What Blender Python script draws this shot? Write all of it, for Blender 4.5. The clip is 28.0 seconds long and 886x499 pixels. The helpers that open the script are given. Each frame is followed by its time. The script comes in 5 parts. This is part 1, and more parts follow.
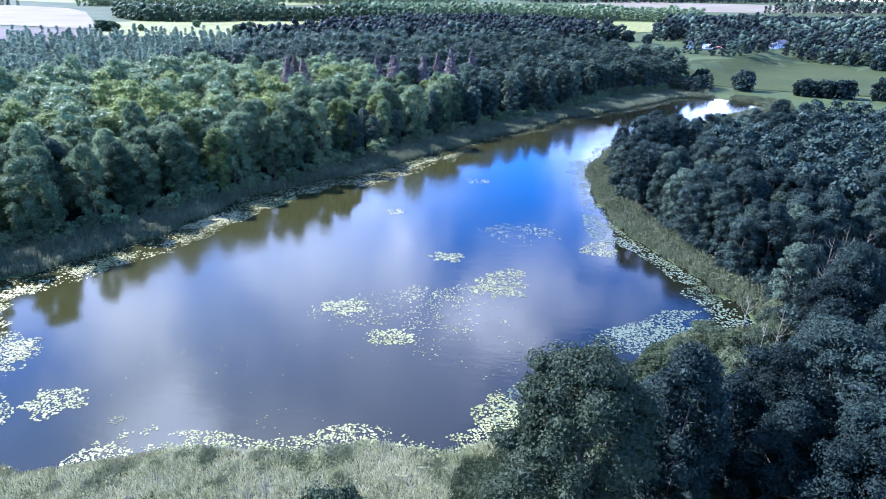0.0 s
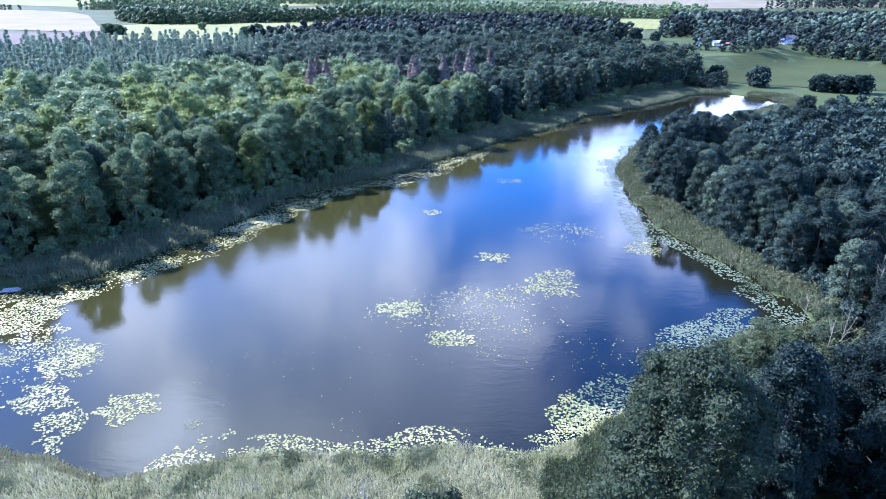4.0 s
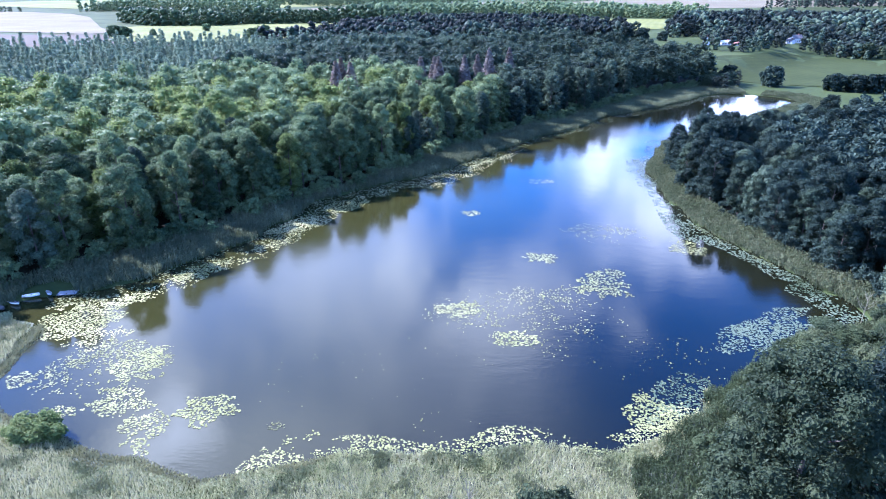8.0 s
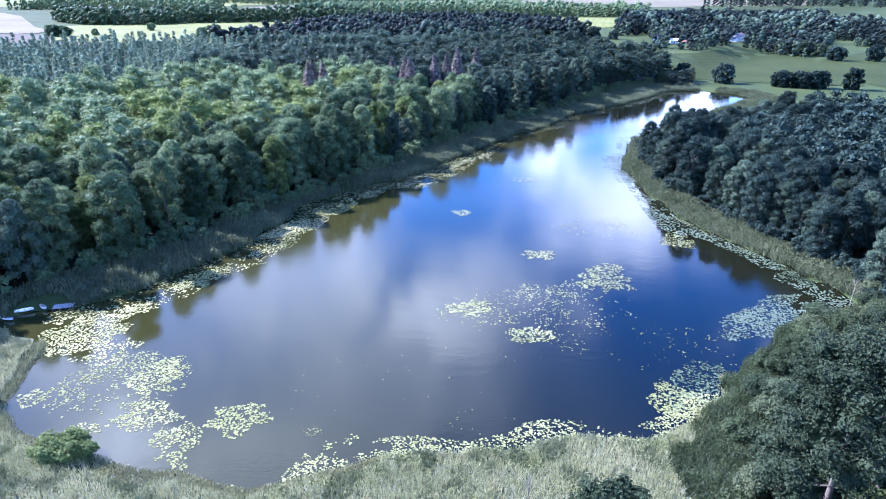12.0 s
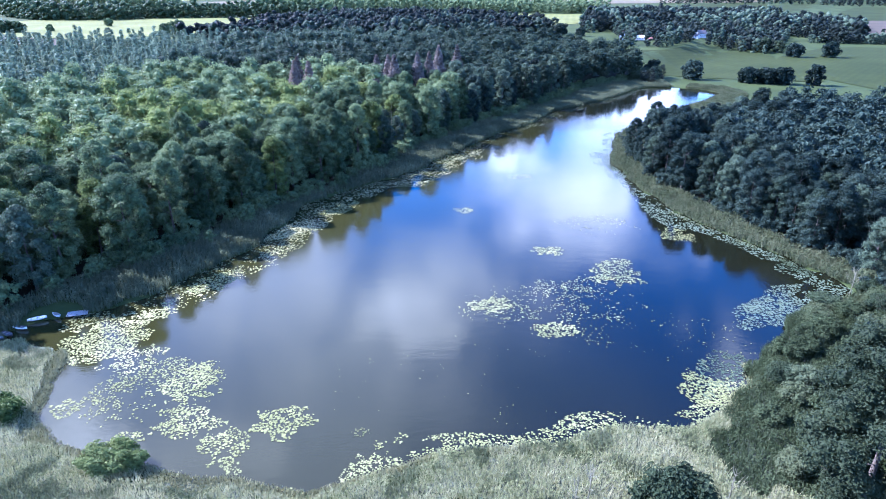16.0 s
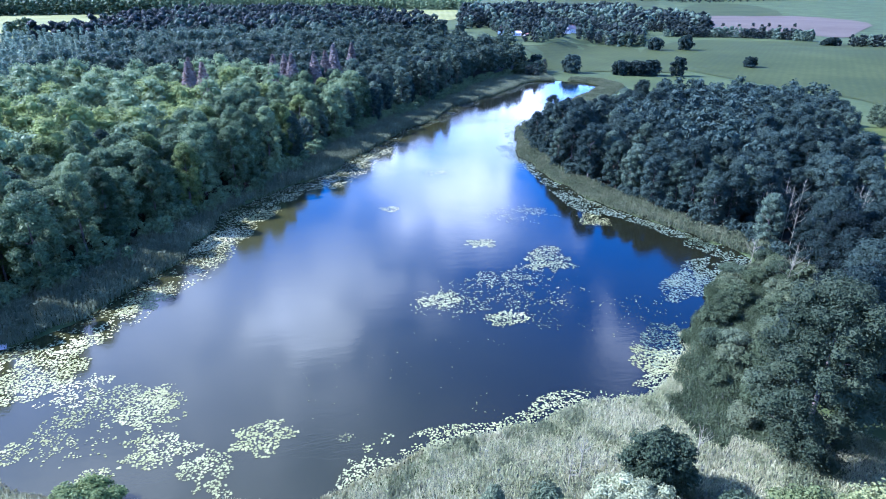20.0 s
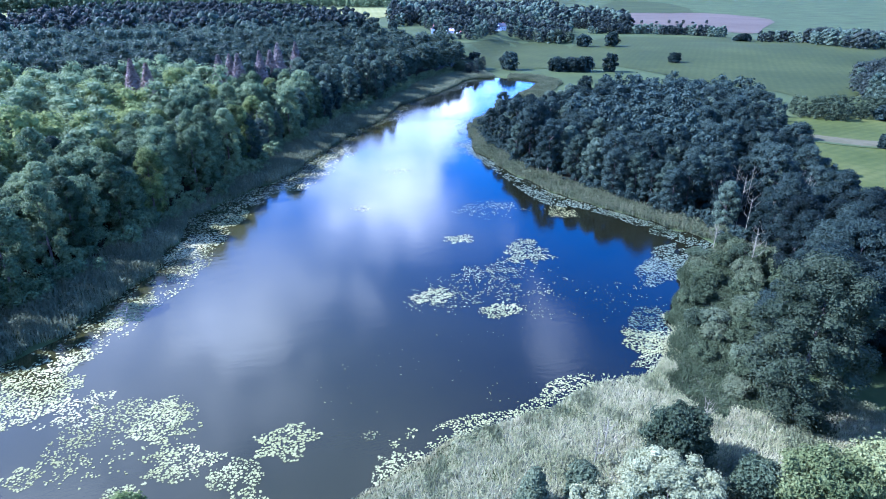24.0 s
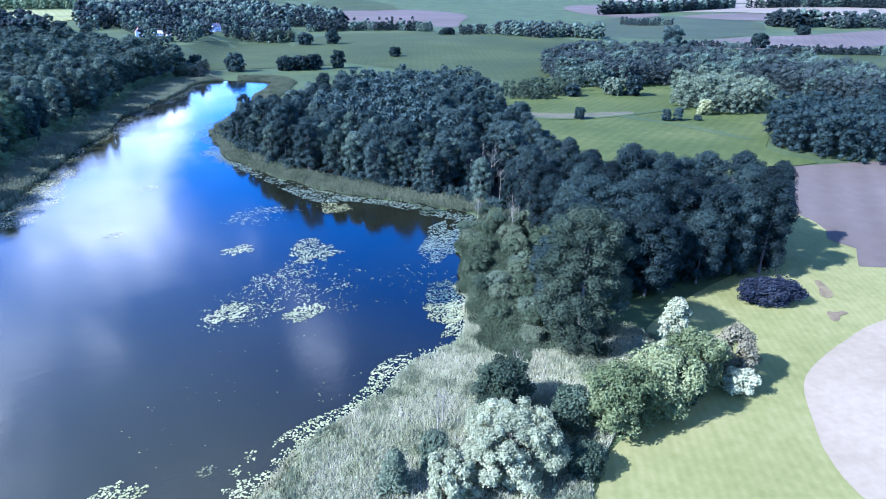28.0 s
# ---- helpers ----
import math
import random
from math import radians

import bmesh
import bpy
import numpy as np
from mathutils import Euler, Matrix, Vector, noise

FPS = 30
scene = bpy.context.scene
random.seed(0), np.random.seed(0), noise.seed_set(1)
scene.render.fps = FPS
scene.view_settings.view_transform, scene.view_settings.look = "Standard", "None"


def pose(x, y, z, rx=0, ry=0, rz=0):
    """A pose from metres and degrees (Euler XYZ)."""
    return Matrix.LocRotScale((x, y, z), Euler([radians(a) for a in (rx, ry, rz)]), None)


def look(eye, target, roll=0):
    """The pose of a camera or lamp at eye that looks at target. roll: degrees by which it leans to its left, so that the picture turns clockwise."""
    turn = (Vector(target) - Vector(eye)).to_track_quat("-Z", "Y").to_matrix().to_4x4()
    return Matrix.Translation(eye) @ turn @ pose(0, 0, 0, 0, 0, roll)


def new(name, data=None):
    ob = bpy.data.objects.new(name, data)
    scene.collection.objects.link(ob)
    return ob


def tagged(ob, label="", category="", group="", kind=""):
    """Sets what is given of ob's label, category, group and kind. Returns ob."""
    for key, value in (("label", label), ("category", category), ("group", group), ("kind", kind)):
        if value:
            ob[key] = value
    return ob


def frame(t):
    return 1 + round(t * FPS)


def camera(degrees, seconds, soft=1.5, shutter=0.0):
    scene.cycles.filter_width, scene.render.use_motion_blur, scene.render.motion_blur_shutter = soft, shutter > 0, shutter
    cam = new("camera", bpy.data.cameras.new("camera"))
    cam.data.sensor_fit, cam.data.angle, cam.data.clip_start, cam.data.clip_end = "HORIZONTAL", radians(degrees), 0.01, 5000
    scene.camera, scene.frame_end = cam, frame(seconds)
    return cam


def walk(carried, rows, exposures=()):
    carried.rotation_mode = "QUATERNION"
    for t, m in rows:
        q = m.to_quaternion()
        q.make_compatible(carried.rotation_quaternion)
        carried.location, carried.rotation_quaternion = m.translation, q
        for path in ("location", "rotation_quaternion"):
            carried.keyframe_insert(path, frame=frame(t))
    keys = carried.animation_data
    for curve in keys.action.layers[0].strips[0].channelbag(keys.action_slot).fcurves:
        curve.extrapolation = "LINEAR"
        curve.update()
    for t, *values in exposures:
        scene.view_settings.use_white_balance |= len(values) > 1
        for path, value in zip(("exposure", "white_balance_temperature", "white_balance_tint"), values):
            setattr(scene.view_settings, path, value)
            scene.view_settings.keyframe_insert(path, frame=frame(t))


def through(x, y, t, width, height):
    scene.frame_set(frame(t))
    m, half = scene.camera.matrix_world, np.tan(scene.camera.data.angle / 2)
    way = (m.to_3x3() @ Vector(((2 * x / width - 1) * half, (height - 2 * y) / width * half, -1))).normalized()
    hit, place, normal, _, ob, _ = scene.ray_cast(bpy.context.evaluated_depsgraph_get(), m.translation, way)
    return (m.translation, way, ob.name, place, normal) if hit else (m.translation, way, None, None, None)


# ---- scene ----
cam = camera(71.4, 28.0, soft=1.0)
PATH = [
    (0, (27.39, -4.85, 63.34), (12.01, 86.40, 25.43), 0.74),
    (0.5, (26.15, -4.94, 63.35), (10.83, 86.29, 25.37), 0.62),
    (1, (24.82, -5.07, 63.36), (9.41, 86.14, 25.38), 0.52),
    (1.5, (23.42, -5.25, 63.37), (7.96, 85.97, 25.42), 0.42),
    (2, (21.96, -5.46, 63.39), (6.41, 85.75, 25.46), 0.33),
    (2.5, (20.46, -5.70, 63.41), (4.86, 85.49, 25.46), 0.25),
    (3, (18.92, -5.97, 63.44), (3.19, 85.19, 25.45), 0.17),
    (3.5, (17.35, -6.26, 63.47), (1.68, 84.90, 25.47), 0.11),
    (5.5, (10.92, -7.59, 63.64), (-4.05, 83.69, 25.65), -0.07),
    (6, (9.30, -7.95, 63.69), (-5.63, 83.34, 25.71), -0.10),
    (6.5, (7.68, -8.32, 63.76), (-7.36, 82.97, 25.80), -0.12),
    (7, (6.06, -8.68, 63.83), (-9.04, 82.60, 25.89), -0.13),
    (7.5, (4.45, -9.05, 63.90), (-10.68, 82.22, 25.95), -0.14),
    (8, (2.84, -9.42, 63.98), (-12.32, 81.85, 26.02), -0.15),
    (8.5, (1.24, -9.78, 64.07), (-14.02, 81.47, 26.11), -0.15),
    (9, (-0.35, -10.14, 64.17), (-15.11, 81.19, 26.20), -0.14),
    (9.5, (-1.93, -10.49, 64.27), (-15.85, 80.95, 26.27), -0.13),
    (10, (-3.52, -10.84, 64.37), (-16.50, 80.72, 26.32), -0.11),
    (10.5, (-5.09, -11.18, 64.48), (-17.19, 80.49, 26.39), -0.09),
    (11, (-6.67, -11.51, 64.60), (-17.84, 80.27, 26.48), -0.07),
    (11.5, (-8.24, -11.82, 64.72), (-18.60, 80.03, 26.57), -0.04),
    (12, (-9.82, -12.13, 64.85), (-17.25, 80.00, 26.67), -0.01),
    (12.5, (-11.40, -12.42, 64.98), (-16.85, 79.83, 26.77), 0.02),
    (14.5, (-17.79, -13.45, 65.54), (-21.25, 78.79, 27.07), 0.17),
    (15, (-19.42, -13.67, 65.68), (-22.18, 78.55, 27.11), 0.21),
    (15.5, (-21.06, -13.87, 65.83), (-23.19, 78.32, 27.15), 0.25),
    (16, (-22.71, -14.05, 65.98), (-24.16, 78.12, 27.23), 0.30),
    (16.5, (-24.39, -14.22, 66.12), (-24.87, 77.94, 27.31), 0.34),
    (17, (-26.08, -14.37, 66.27), (-25.60, 77.77, 27.40), 0.38),
    (17.5, (-27.78, -14.49, 66.41), (-25.90, 77.60, 27.49), 0.43),
    (18, (-29.51, -14.60, 66.55), (-24.07, 77.33, 27.58), 0.47),
    (18.5, (-31.24, -14.69, 66.69), (-21.84, 76.91, 27.67), 0.51),
    (19, (-33.00, -14.75, 66.83), (-20.37, 76.43, 27.75), 0.56),
    (19.5, (-34.76, -14.79, 66.95), (-19.74, 76.00, 27.82), 0.60),
    (20, (-36.53, -14.81, 67.07), (-19.74, 75.65, 27.89), 0.63),
    (20.5, (-38.30, -14.80, 67.19), (-20.05, 75.35, 27.95), 0.67),
    (21, (-40.07, -14.77, 67.29), (-20.45, 75.09, 28.03), 0.70),
    (21.5, (-41.83, -14.70, 67.39), (-20.94, 74.85, 28.09), 0.74),
    (23.5, (-48.67, -14.15, 67.64), (-22.65, 74.00, 28.24), 0.83),
    (24, (-50.28, -13.93, 67.67), (-22.80, 73.78, 28.27), 0.84),
    (24.5, (-51.82, -13.67, 67.68), (-22.04, 73.29, 28.29), 0.85),
    (25, (-53.28, -13.37, 67.66), (-21.00, 72.70, 28.30), 0.86),
    (25.5, (-54.65, -13.02, 67.63), (-18.41, 71.48, 28.31), 0.86),
    (26, (-55.91, -12.63, 67.58), (-14.86, 69.67, 28.32), 0.85),
    (26.5, (-57.05, -12.19, 67.50), (-10.68, 67.29, 28.34), 0.84),
    (27, (-58.03, -11.70, 67.40), (-4.80, 63.40, 28.33), 0.82),
    (27.5, (-58.85, -11.16, 67.27), (1.28, 58.57, 28.25), 0.80),
    (28, (-59.47, -10.55, 67.11), (2.47, 57.56, 28.07), 0.77),
]
walk(cam, [(t, look(eye, target, roll)) for t, eye, target, roll in PATH],
     exposures=[(0, 2.8, 4470, 37), (12, 2.8, 4470, 37), (20, 2.73, 4240, 37), (28, 2.7, 4150, 38)])

# ---- light ----
SUN_AZ, SUN_EL = radians(-71.5), radians(38)
sun_dir = Vector((math.sin(SUN_AZ) * math.cos(SUN_EL), math.cos(SUN_AZ) * math.cos(SUN_EL), math.sin(SUN_EL)))
sun_data = bpy.data.lights.new("sun", "SUN")
sun_data.energy, sun_data.angle, sun_data.color = 5.0, radians(0.6), (1.0, 0.86, 0.61)
sun = new("sun", sun_data)
sun.matrix_world = look(sun_dir * 2000, (0, 0, 0))

world = bpy.data.worlds.new("sky")
scene.world = world
world.use_nodes = True


def sky_world():
    nt = world.node_tree
    nt.nodes.clear()
    out = nt.nodes.new("ShaderNodeOutputWorld")
    bg = nt.nodes.new("ShaderNodeBackground")
    sky = nt.nodes.new("ShaderNodeTexSky")
    sky.sky_type, sky.sun_disc = "NISHITA", False
    sky.sun_elevation, sky.sun_rotation = SUN_EL, SUN_AZ
    sky.air_density, sky.dust_density, sky.ozone_density = 1.0, 0.1, 3.0
    bg.inputs["Strength"].default_value = 0.068
    co = nt.nodes.new("ShaderNodeTexCoord")

    def math_node(op, a, b=None):
        n = nt.nodes.new("ShaderNodeMath")
        n.operation = op
        for i, v in enumerate((a, b)):
            if v is None:
                continue
            if isinstance(v, (int, float)):
                n.inputs[i].default_value = v
            else:
                nt.links.new(v, n.inputs[i])
        return n.outputs[0]

    warp = nt.nodes.new("ShaderNodeTexNoise")
    warp.inputs["Scale"].default_value, warp.inputs["Detail"].default_value = 6.5, 7.0
    nt.links.new(co.outputs["Generated"], warp.inputs["Vector"])
    broad = nt.nodes.new("ShaderNodeTexNoise")
    broad.inputs["Scale"].default_value, broad.inputs["Detail"].default_value = 2.2, 4.0
    nt.links.new(co.outputs["Generated"], broad.inputs["Vector"])
    # the sky's coordinates, drawn out by turbulence so that the clouds are torn and streaky
    centred = nt.nodes.new("ShaderNodeVectorMath")
    centred.operation = "SUBTRACT"
    nt.links.new(warp.outputs["Color"], centred.inputs[0])
    centred.inputs[1].default_value = (0.5, 0.5, 0.5)
    drawn = nt.nodes.new("ShaderNodeVectorMath")
    drawn.operation = "MULTIPLY_ADD"
    nt.links.new(centred.outputs[0], drawn.inputs[0])
    drawn.inputs[1].default_value = (0.42, 0.42, 0.26)
    nt.links.new(co.outputs["Generated"], drawn.inputs[2])
    total = None
    # clouds: azimuth, elevation, radius (degrees), density
    for az, el, rad, dens in CLOUDS:
        a, e = radians(az), radians(el)
        d = nt.nodes.new("ShaderNodeVectorMath")
        d.operation = "DISTANCE"
        nt.links.new(drawn.outputs[0], d.inputs[0])
        d.inputs[1].default_value = (math.sin(a) * math.cos(e), math.cos(a) * math.cos(e), math.sin(e))
        rough = math_node("MULTIPLY", math_node("SUBTRACT", warp.outputs[0], 0.5), 1.3 * radians(rad))
        m = nt.nodes.new("ShaderNodeMapRange")
        m.interpolation_type = "SMOOTHSTEP"
        m.inputs["From Min"].default_value, m.inputs["From Max"].default_value = radians(rad) * 1.25, radians(rad) * 0.25
        m.inputs["To Min"].default_value, m.inputs["To Max"].default_value = 0.0, dens
        nt.links.new(math_node("ADD", d.outputs["Value"], rough), m.inputs["Value"])
        total = m.outputs[0] if total is None else math_node("MAXIMUM", total, m.outputs[0])
    thin = nt.nodes.new("ShaderNodeMapRange")
    thin.interpolation_type = "SMOOTHSTEP"
    thin.inputs["From Min"].default_value, thin.inputs["From Max"].default_value = 0.5, 0.8
    thin.inputs["To Max"].default_value = 0.035
    nt.links.new(broad.outputs[0], thin.inputs["Value"])
    fine = nt.nodes.new("ShaderNodeTexNoise")
    fine.inputs["Scale"].default_value, fine.inputs["Detail"].default_value = 14.0, 6.0
    nt.links.new(drawn.outputs[0], fine.inputs["Vector"])
    total = math_node("MULTIPLY", total, math_node("ADD", math_node("MULTIPLY", fine.outputs[0], 1.7), 0.1))
    mask = math_node("MAXIMUM", total, thin.outputs[0])
    clear = math_node("SUBTRACT", 1.0, math_node("MINIMUM", mask, 0.9))

    def scaled(colour, by):
        n = nt.nodes.new("ShaderNodeVectorMath")
        n.operation = "SCALE"
        if isinstance(colour, tuple):
            n.inputs[0].default_value = colour
        else:
            nt.links.new(colour, n.inputs[0])
        nt.links.new(by, n.inputs["Scale"])
        return n.outputs[0]

    both = nt.nodes.new("ShaderNodeVectorMath")
    both.operation = "ADD"
    deep = nt.nodes.new("ShaderNodeHueSaturation")
    deep.inputs["Saturation"].default_value = 1.42
    deep.inputs["Value"].default_value = 1.15
    nt.links.new(sky.outputs[0], deep.inputs["Color"])
    nt.links.new(scaled(deep.outputs[0], clear), both.inputs[0])
    nt.links.new(scaled(CLOUD_LIGHT, mask), both.inputs[1])
    nt.links.new(both.outputs[0], bg.inputs["Color"])
    nt.links.new(bg.outputs[0], out.inputs[0])


CLOUDS = [(12, 17, 7, 0.8), (5, 14, 6, 0.7), (17, 8, 7, 0.85), (20, 20, 4, 0.4), (-16, 25, 9, 0.62), (-24, 22, 8, 0.58), (-24, 29, 17, 0.34),
          (-5, 29, 5, 1.2), (1, 25, 6, 0.6), (-40, 34, 6, 1.7), (-14, 35, 13, 0.5), (26, 31, 3, 0.7), (8, 27, 4, 0.35), (-40, 22, 9, 0.8),
          # the last three clouds are out of view, added to whiten the ambient light
          (-32, 42, 12, 0.7), (-12, 50, 17, 0.3), (-42, 55, 18, 0.35), (180, 40, 35, 0.3), (115, 35, 28, 0.3), (-130, 40, 30, 0.3)]
CLOUD_LIGHT = (14.2, 14.0, 10.6)
sky_world()


# ---- materials ----
def material(name):
    m = bpy.data.materials.new(name)
    m.use_nodes = True
    nt = m.node_tree
    return m, nt, nt.nodes["Principled BSDF"], nt.nodes["Material Output"]


def ramp(nt, fac, stops):
    r = nt.nodes.new("ShaderNodeValToRGB")
    els = r.color_ramp.elements
    while len(els) < len(stops):
        els.new(0.5)
    for e, (p, c) in zip(els, stops):
        e.position, e.color = p, (*c, 1)
    nt.links.new(fac, r.inputs[0])
    return r.outputs[0]


def noise_node(nt, vec, scale, detail=4.0, rough=0.55):
    n = nt.nodes.new("ShaderNodeTexNoise")
    n.inputs["Scale"].default_value, n.inputs["Detail"].default_value, n.inputs["Roughness"].default_value = scale, detail, rough
    nt.links.new(vec, n.inputs["Vector"])
    return n.outputs[0]


def calc(nt, op, a, b):
    n = nt.nodes.new("ShaderNodeMath")
    n.operation = op
    for i, v in enumerate((a, b)):
        if isinstance(v, (int, float)):
            n.inputs[i].default_value = v
        else:
            nt.links.new(v, n.inputs[i])
    return n.outputs[0]


def bump(nt, bsdf, height, strength, distance):
    b = nt.nodes.new("ShaderNodeBump")
    b.inputs["Strength"].default_value, b.inputs["Distance"].default_value = strength, distance
    nt.links.new(height, b.inputs["Height"])
    nt.links.new(b.outputs[0], bsdf.inputs["Normal"])


def position(nt):
    g = nt.nodes.new("ShaderNodeNewGeometry")
    return g.outputs["Position"], g.outputs["Random Per Island"]


def leaf_material(name, dark, mid, light, through=0.25, rough=0.55):
    """Foliage: hue from tree to tree, patches across the wood, and leaf to leaf."""
    m, nt, bsdf, out = material(name)
    pos, island = position(nt)
    info = nt.nodes.new("ShaderNodeObjectInfo")
    big = noise_node(nt, pos, 0.09, 2.0)
    small = noise_node(nt, pos, 0.9, 3.0)
    f = calc(nt, "ADD", calc(nt, "MULTIPLY", info.outputs["Random"], 0.42), calc(nt, "MULTIPLY", island, 0.18))
    f = calc(nt, "ADD", f, calc(nt, "MULTIPLY", big, 0.66))
    f = calc(nt, "ADD", f, calc(nt, "MULTIPLY", calc(nt, "SUBTRACT", small, 0.5), 0.35))
    f = calc(nt, "SUBTRACT", calc(nt, "MULTIPLY", f, 1.6), 0.5)
    col = ramp(nt, f, [(0.18, dark), (0.5, mid), (0.86, light)])
    nt.links.new(col, bsdf.inputs["Base Color"])
    bsdf.inputs["Roughness"].default_value = rough
    bsdf.inputs["Specular IOR Level"].default_value = 0.06
    bump(nt, bsdf, noise_node(nt, pos, 2.6, 3.0), 0.45, 0.3)
    tr = nt.nodes.new("ShaderNodeBsdfTranslucent")
    nt.links.new(col, tr.inputs["Color"])
    mix = nt.nodes.new("ShaderNodeMixShader")
    mix.inputs[0].default_value = through
    nt.links.new(bsdf.outputs[0], mix.inputs[1])
    nt.links.new(tr.outputs[0], mix.inputs[2])
    nt.links.new(mix.outputs[0], out.inputs["Surface"])
    return m


def soil_material(name, stops, scale, fine, rough=0.9, lines=None, bump_d=0.08):
    """Grass, soil and crops: patches at two scales, and drill lines along an angle."""
    m, nt, bsdf, out = material(name)
    pos, _ = position(nt)
    f = calc(nt, "ADD", calc(nt, "MULTIPLY", noise_node(nt, pos, scale, 5.0), 0.65), calc(nt, "MULTIPLY", noise_node(nt, pos, fine, 3.0), 0.35))
    if lines:
        angle, step, amount = lines
        mp = nt.nodes.new("ShaderNodeMapping")
        mp.inputs["Rotation"].default_value = (0, 0, radians(angle))
        nt.links.new(pos, mp.inputs["Vector"])
        w = nt.nodes.new("ShaderNodeTexWave")
        w.inputs["Scale"].default_value, w.inputs["Distortion"].default_value = 0.314 / step, 6.0
        w.inputs["Detail"].default_value, w.inputs["Detail Scale"].default_value = 2.0, 0.08
        nt.links.new(mp.outputs[0], w.inputs["Vector"])
        f = calc(nt, "ADD", f, calc(nt, "MULTIPLY", calc(nt, "SUBTRACT", w.outputs["Fac"], 0.5), amount))
    nt.links.new(ramp(nt, f, stops), bsdf.inputs["Base Color"])
    bsdf.inputs["Roughness"].default_value = rough
    bsdf.inputs["Specular IOR Level"].default_value = 0.06
    bump(nt, bsdf, noise_node(nt, pos, fine * 2, 3.0), 0.25, bump_d)
    return m


def plain_material(name, a, b, scale, rough=0.6, metallic=0.0):
    m, nt, bsdf, out = material(name)
    co = nt.nodes.new("ShaderNodeTexCoord")
    n = noise_node(nt, co.outputs["Object"], scale, 5.0)
    nt.links.new(ramp(nt, n, [(0.3, a), (0.7, b)]), bsdf.inputs["Base Color"])
    bsdf.inputs["Roughness"].default_value, bsdf.inputs["Metallic"].default_value = rough, metallic
    bump(nt, bsdf, n, 0.3, 0.02)
    return m


def water_material():
    m, nt, bsdf, out = material("lake_water")
    pos, _ = position(nt)
    # olive silt, paler to the west; the gradient also paints in grey cloud reflections
    split = nt.nodes.new("ShaderNodeSeparateXYZ")
    nt.links.new(pos, split.inputs[0])
    west = nt.nodes.new("ShaderNodeMapRange")
    west.interpolation_type = "SMOOTHSTEP"
    west.inputs["From Min"].default_value, west.inputs["From Max"].default_value = 5.0, -65.0
    nt.links.new(calc(nt, "ADD", split.outputs[0], calc(nt, "MULTIPLY", split.outputs[1], -0.18)), west.inputs["Value"])
    silt_and_cloud = calc(nt, "ADD", calc(nt, "MULTIPLY", west.outputs[0], 0.6), calc(nt, "MULTIPLY", noise_node(nt, pos, 0.02, 4.0), 0.5))
    nt.links.new(ramp(nt, silt_and_cloud, [(0.2, (0.0035, 0.0042, 0.002)), (0.5, (0.0085, 0.0092, 0.003)), (0.85, (0.0165, 0.0172, 0.0047))]), bsdf.inputs["Base Color"])
    bsdf.inputs["IOR"].default_value = 1.33
    breeze = noise_node(nt, pos, 0.018, 3.0)
    r = nt.nodes.new("ShaderNodeMapRange")
    r.inputs["From Min"].default_value, r.inputs["From Max"].default_value = 0.42, 0.68
    r.inputs["To Min"].default_value, r.inputs["To Max"].default_value = 0.06, 0.17
    nt.links.new(breeze, r.inputs["Value"])
    nt.links.new(r.outputs[0], bsdf.inputs["Roughness"])
    mp = nt.nodes.new("ShaderNodeMapping")
    mp.inputs["Scale"].default_value = (1.0, 2.2, 1.0)
    nt.links.new(pos, mp.inputs["Vector"])
    ripple = calc(nt, "ADD", noise_node(nt, mp.outputs[0], 0.9, 3.0), calc(nt, "MULTIPLY", noise_node(nt, mp.outputs[0], 0.22, 4.0), 1.6))
    b = nt.nodes.new("ShaderNodeBump")
    b.inputs["Distance"].default_value = 0.03
    amount = calc(nt, "MULTIPLY", r.outputs[0], 4.0)
    nt.links.new(amount, b.inputs["Strength"])
    nt.links.new(ripple, b.inputs["Height"])
    nt.links.new(b.outputs[0], bsdf.inputs["Normal"])
    return m


M_WATER = water_material()
M_LEAF = leaf_material("broadleaf_foliage", (0.0308, 0.0501, 0.0223), (0.0772, 0.1115, 0.0485), (0.1492, 0.1942, 0.0827), 0.35)
# dark alder green, deepened and blued: cloud shade and haze put into it
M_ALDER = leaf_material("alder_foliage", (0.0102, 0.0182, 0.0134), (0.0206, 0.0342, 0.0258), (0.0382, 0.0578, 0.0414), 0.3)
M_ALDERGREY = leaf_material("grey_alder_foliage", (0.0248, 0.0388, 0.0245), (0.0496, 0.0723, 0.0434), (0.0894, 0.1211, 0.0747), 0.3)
M_YELLOWLEAF = leaf_material("yellow_green_foliage", (0.0353, 0.0534, 0.0145), (0.0935, 0.1256, 0.0349), (0.1729, 0.2137, 0.0611), 0.45)
# grove leaves near black, with the cloud shade over them in the colour
M_OAK = leaf_material("shade_dark_oak_foliage", (0.0059, 0.0108, 0.0085), (0.0119, 0.0209, 0.0170), (0.0237, 0.0376, 0.0272), 0.3)
# needles far paler than other leaves: distance haze put into their colour
M_PINE = leaf_material("hazed_pine_needles", (0.0915, 0.1245, 0.0763), (0.1924, 0.2469, 0.1526), (0.3005, 0.3692, 0.2234), 0.3)
M_SILVER = leaf_material("silver_willow_foliage", (0.1459, 0.1644, 0.0783), (0.2458, 0.2657, 0.1318), (0.3364, 0.3533, 0.1880), 0.35)
M_GREYLEAF = leaf_material("grey_sallow_foliage", (0.0229, 0.0342, 0.0163), (0.0485, 0.0675, 0.0333), (0.0850, 0.1071, 0.0548), 0.3)
M_LIME = leaf_material("light_green_foliage", (0.0556, 0.0736, 0.0235), (0.1336, 0.1581, 0.0554), (0.2387, 0.2546, 0.1000), 0.35)
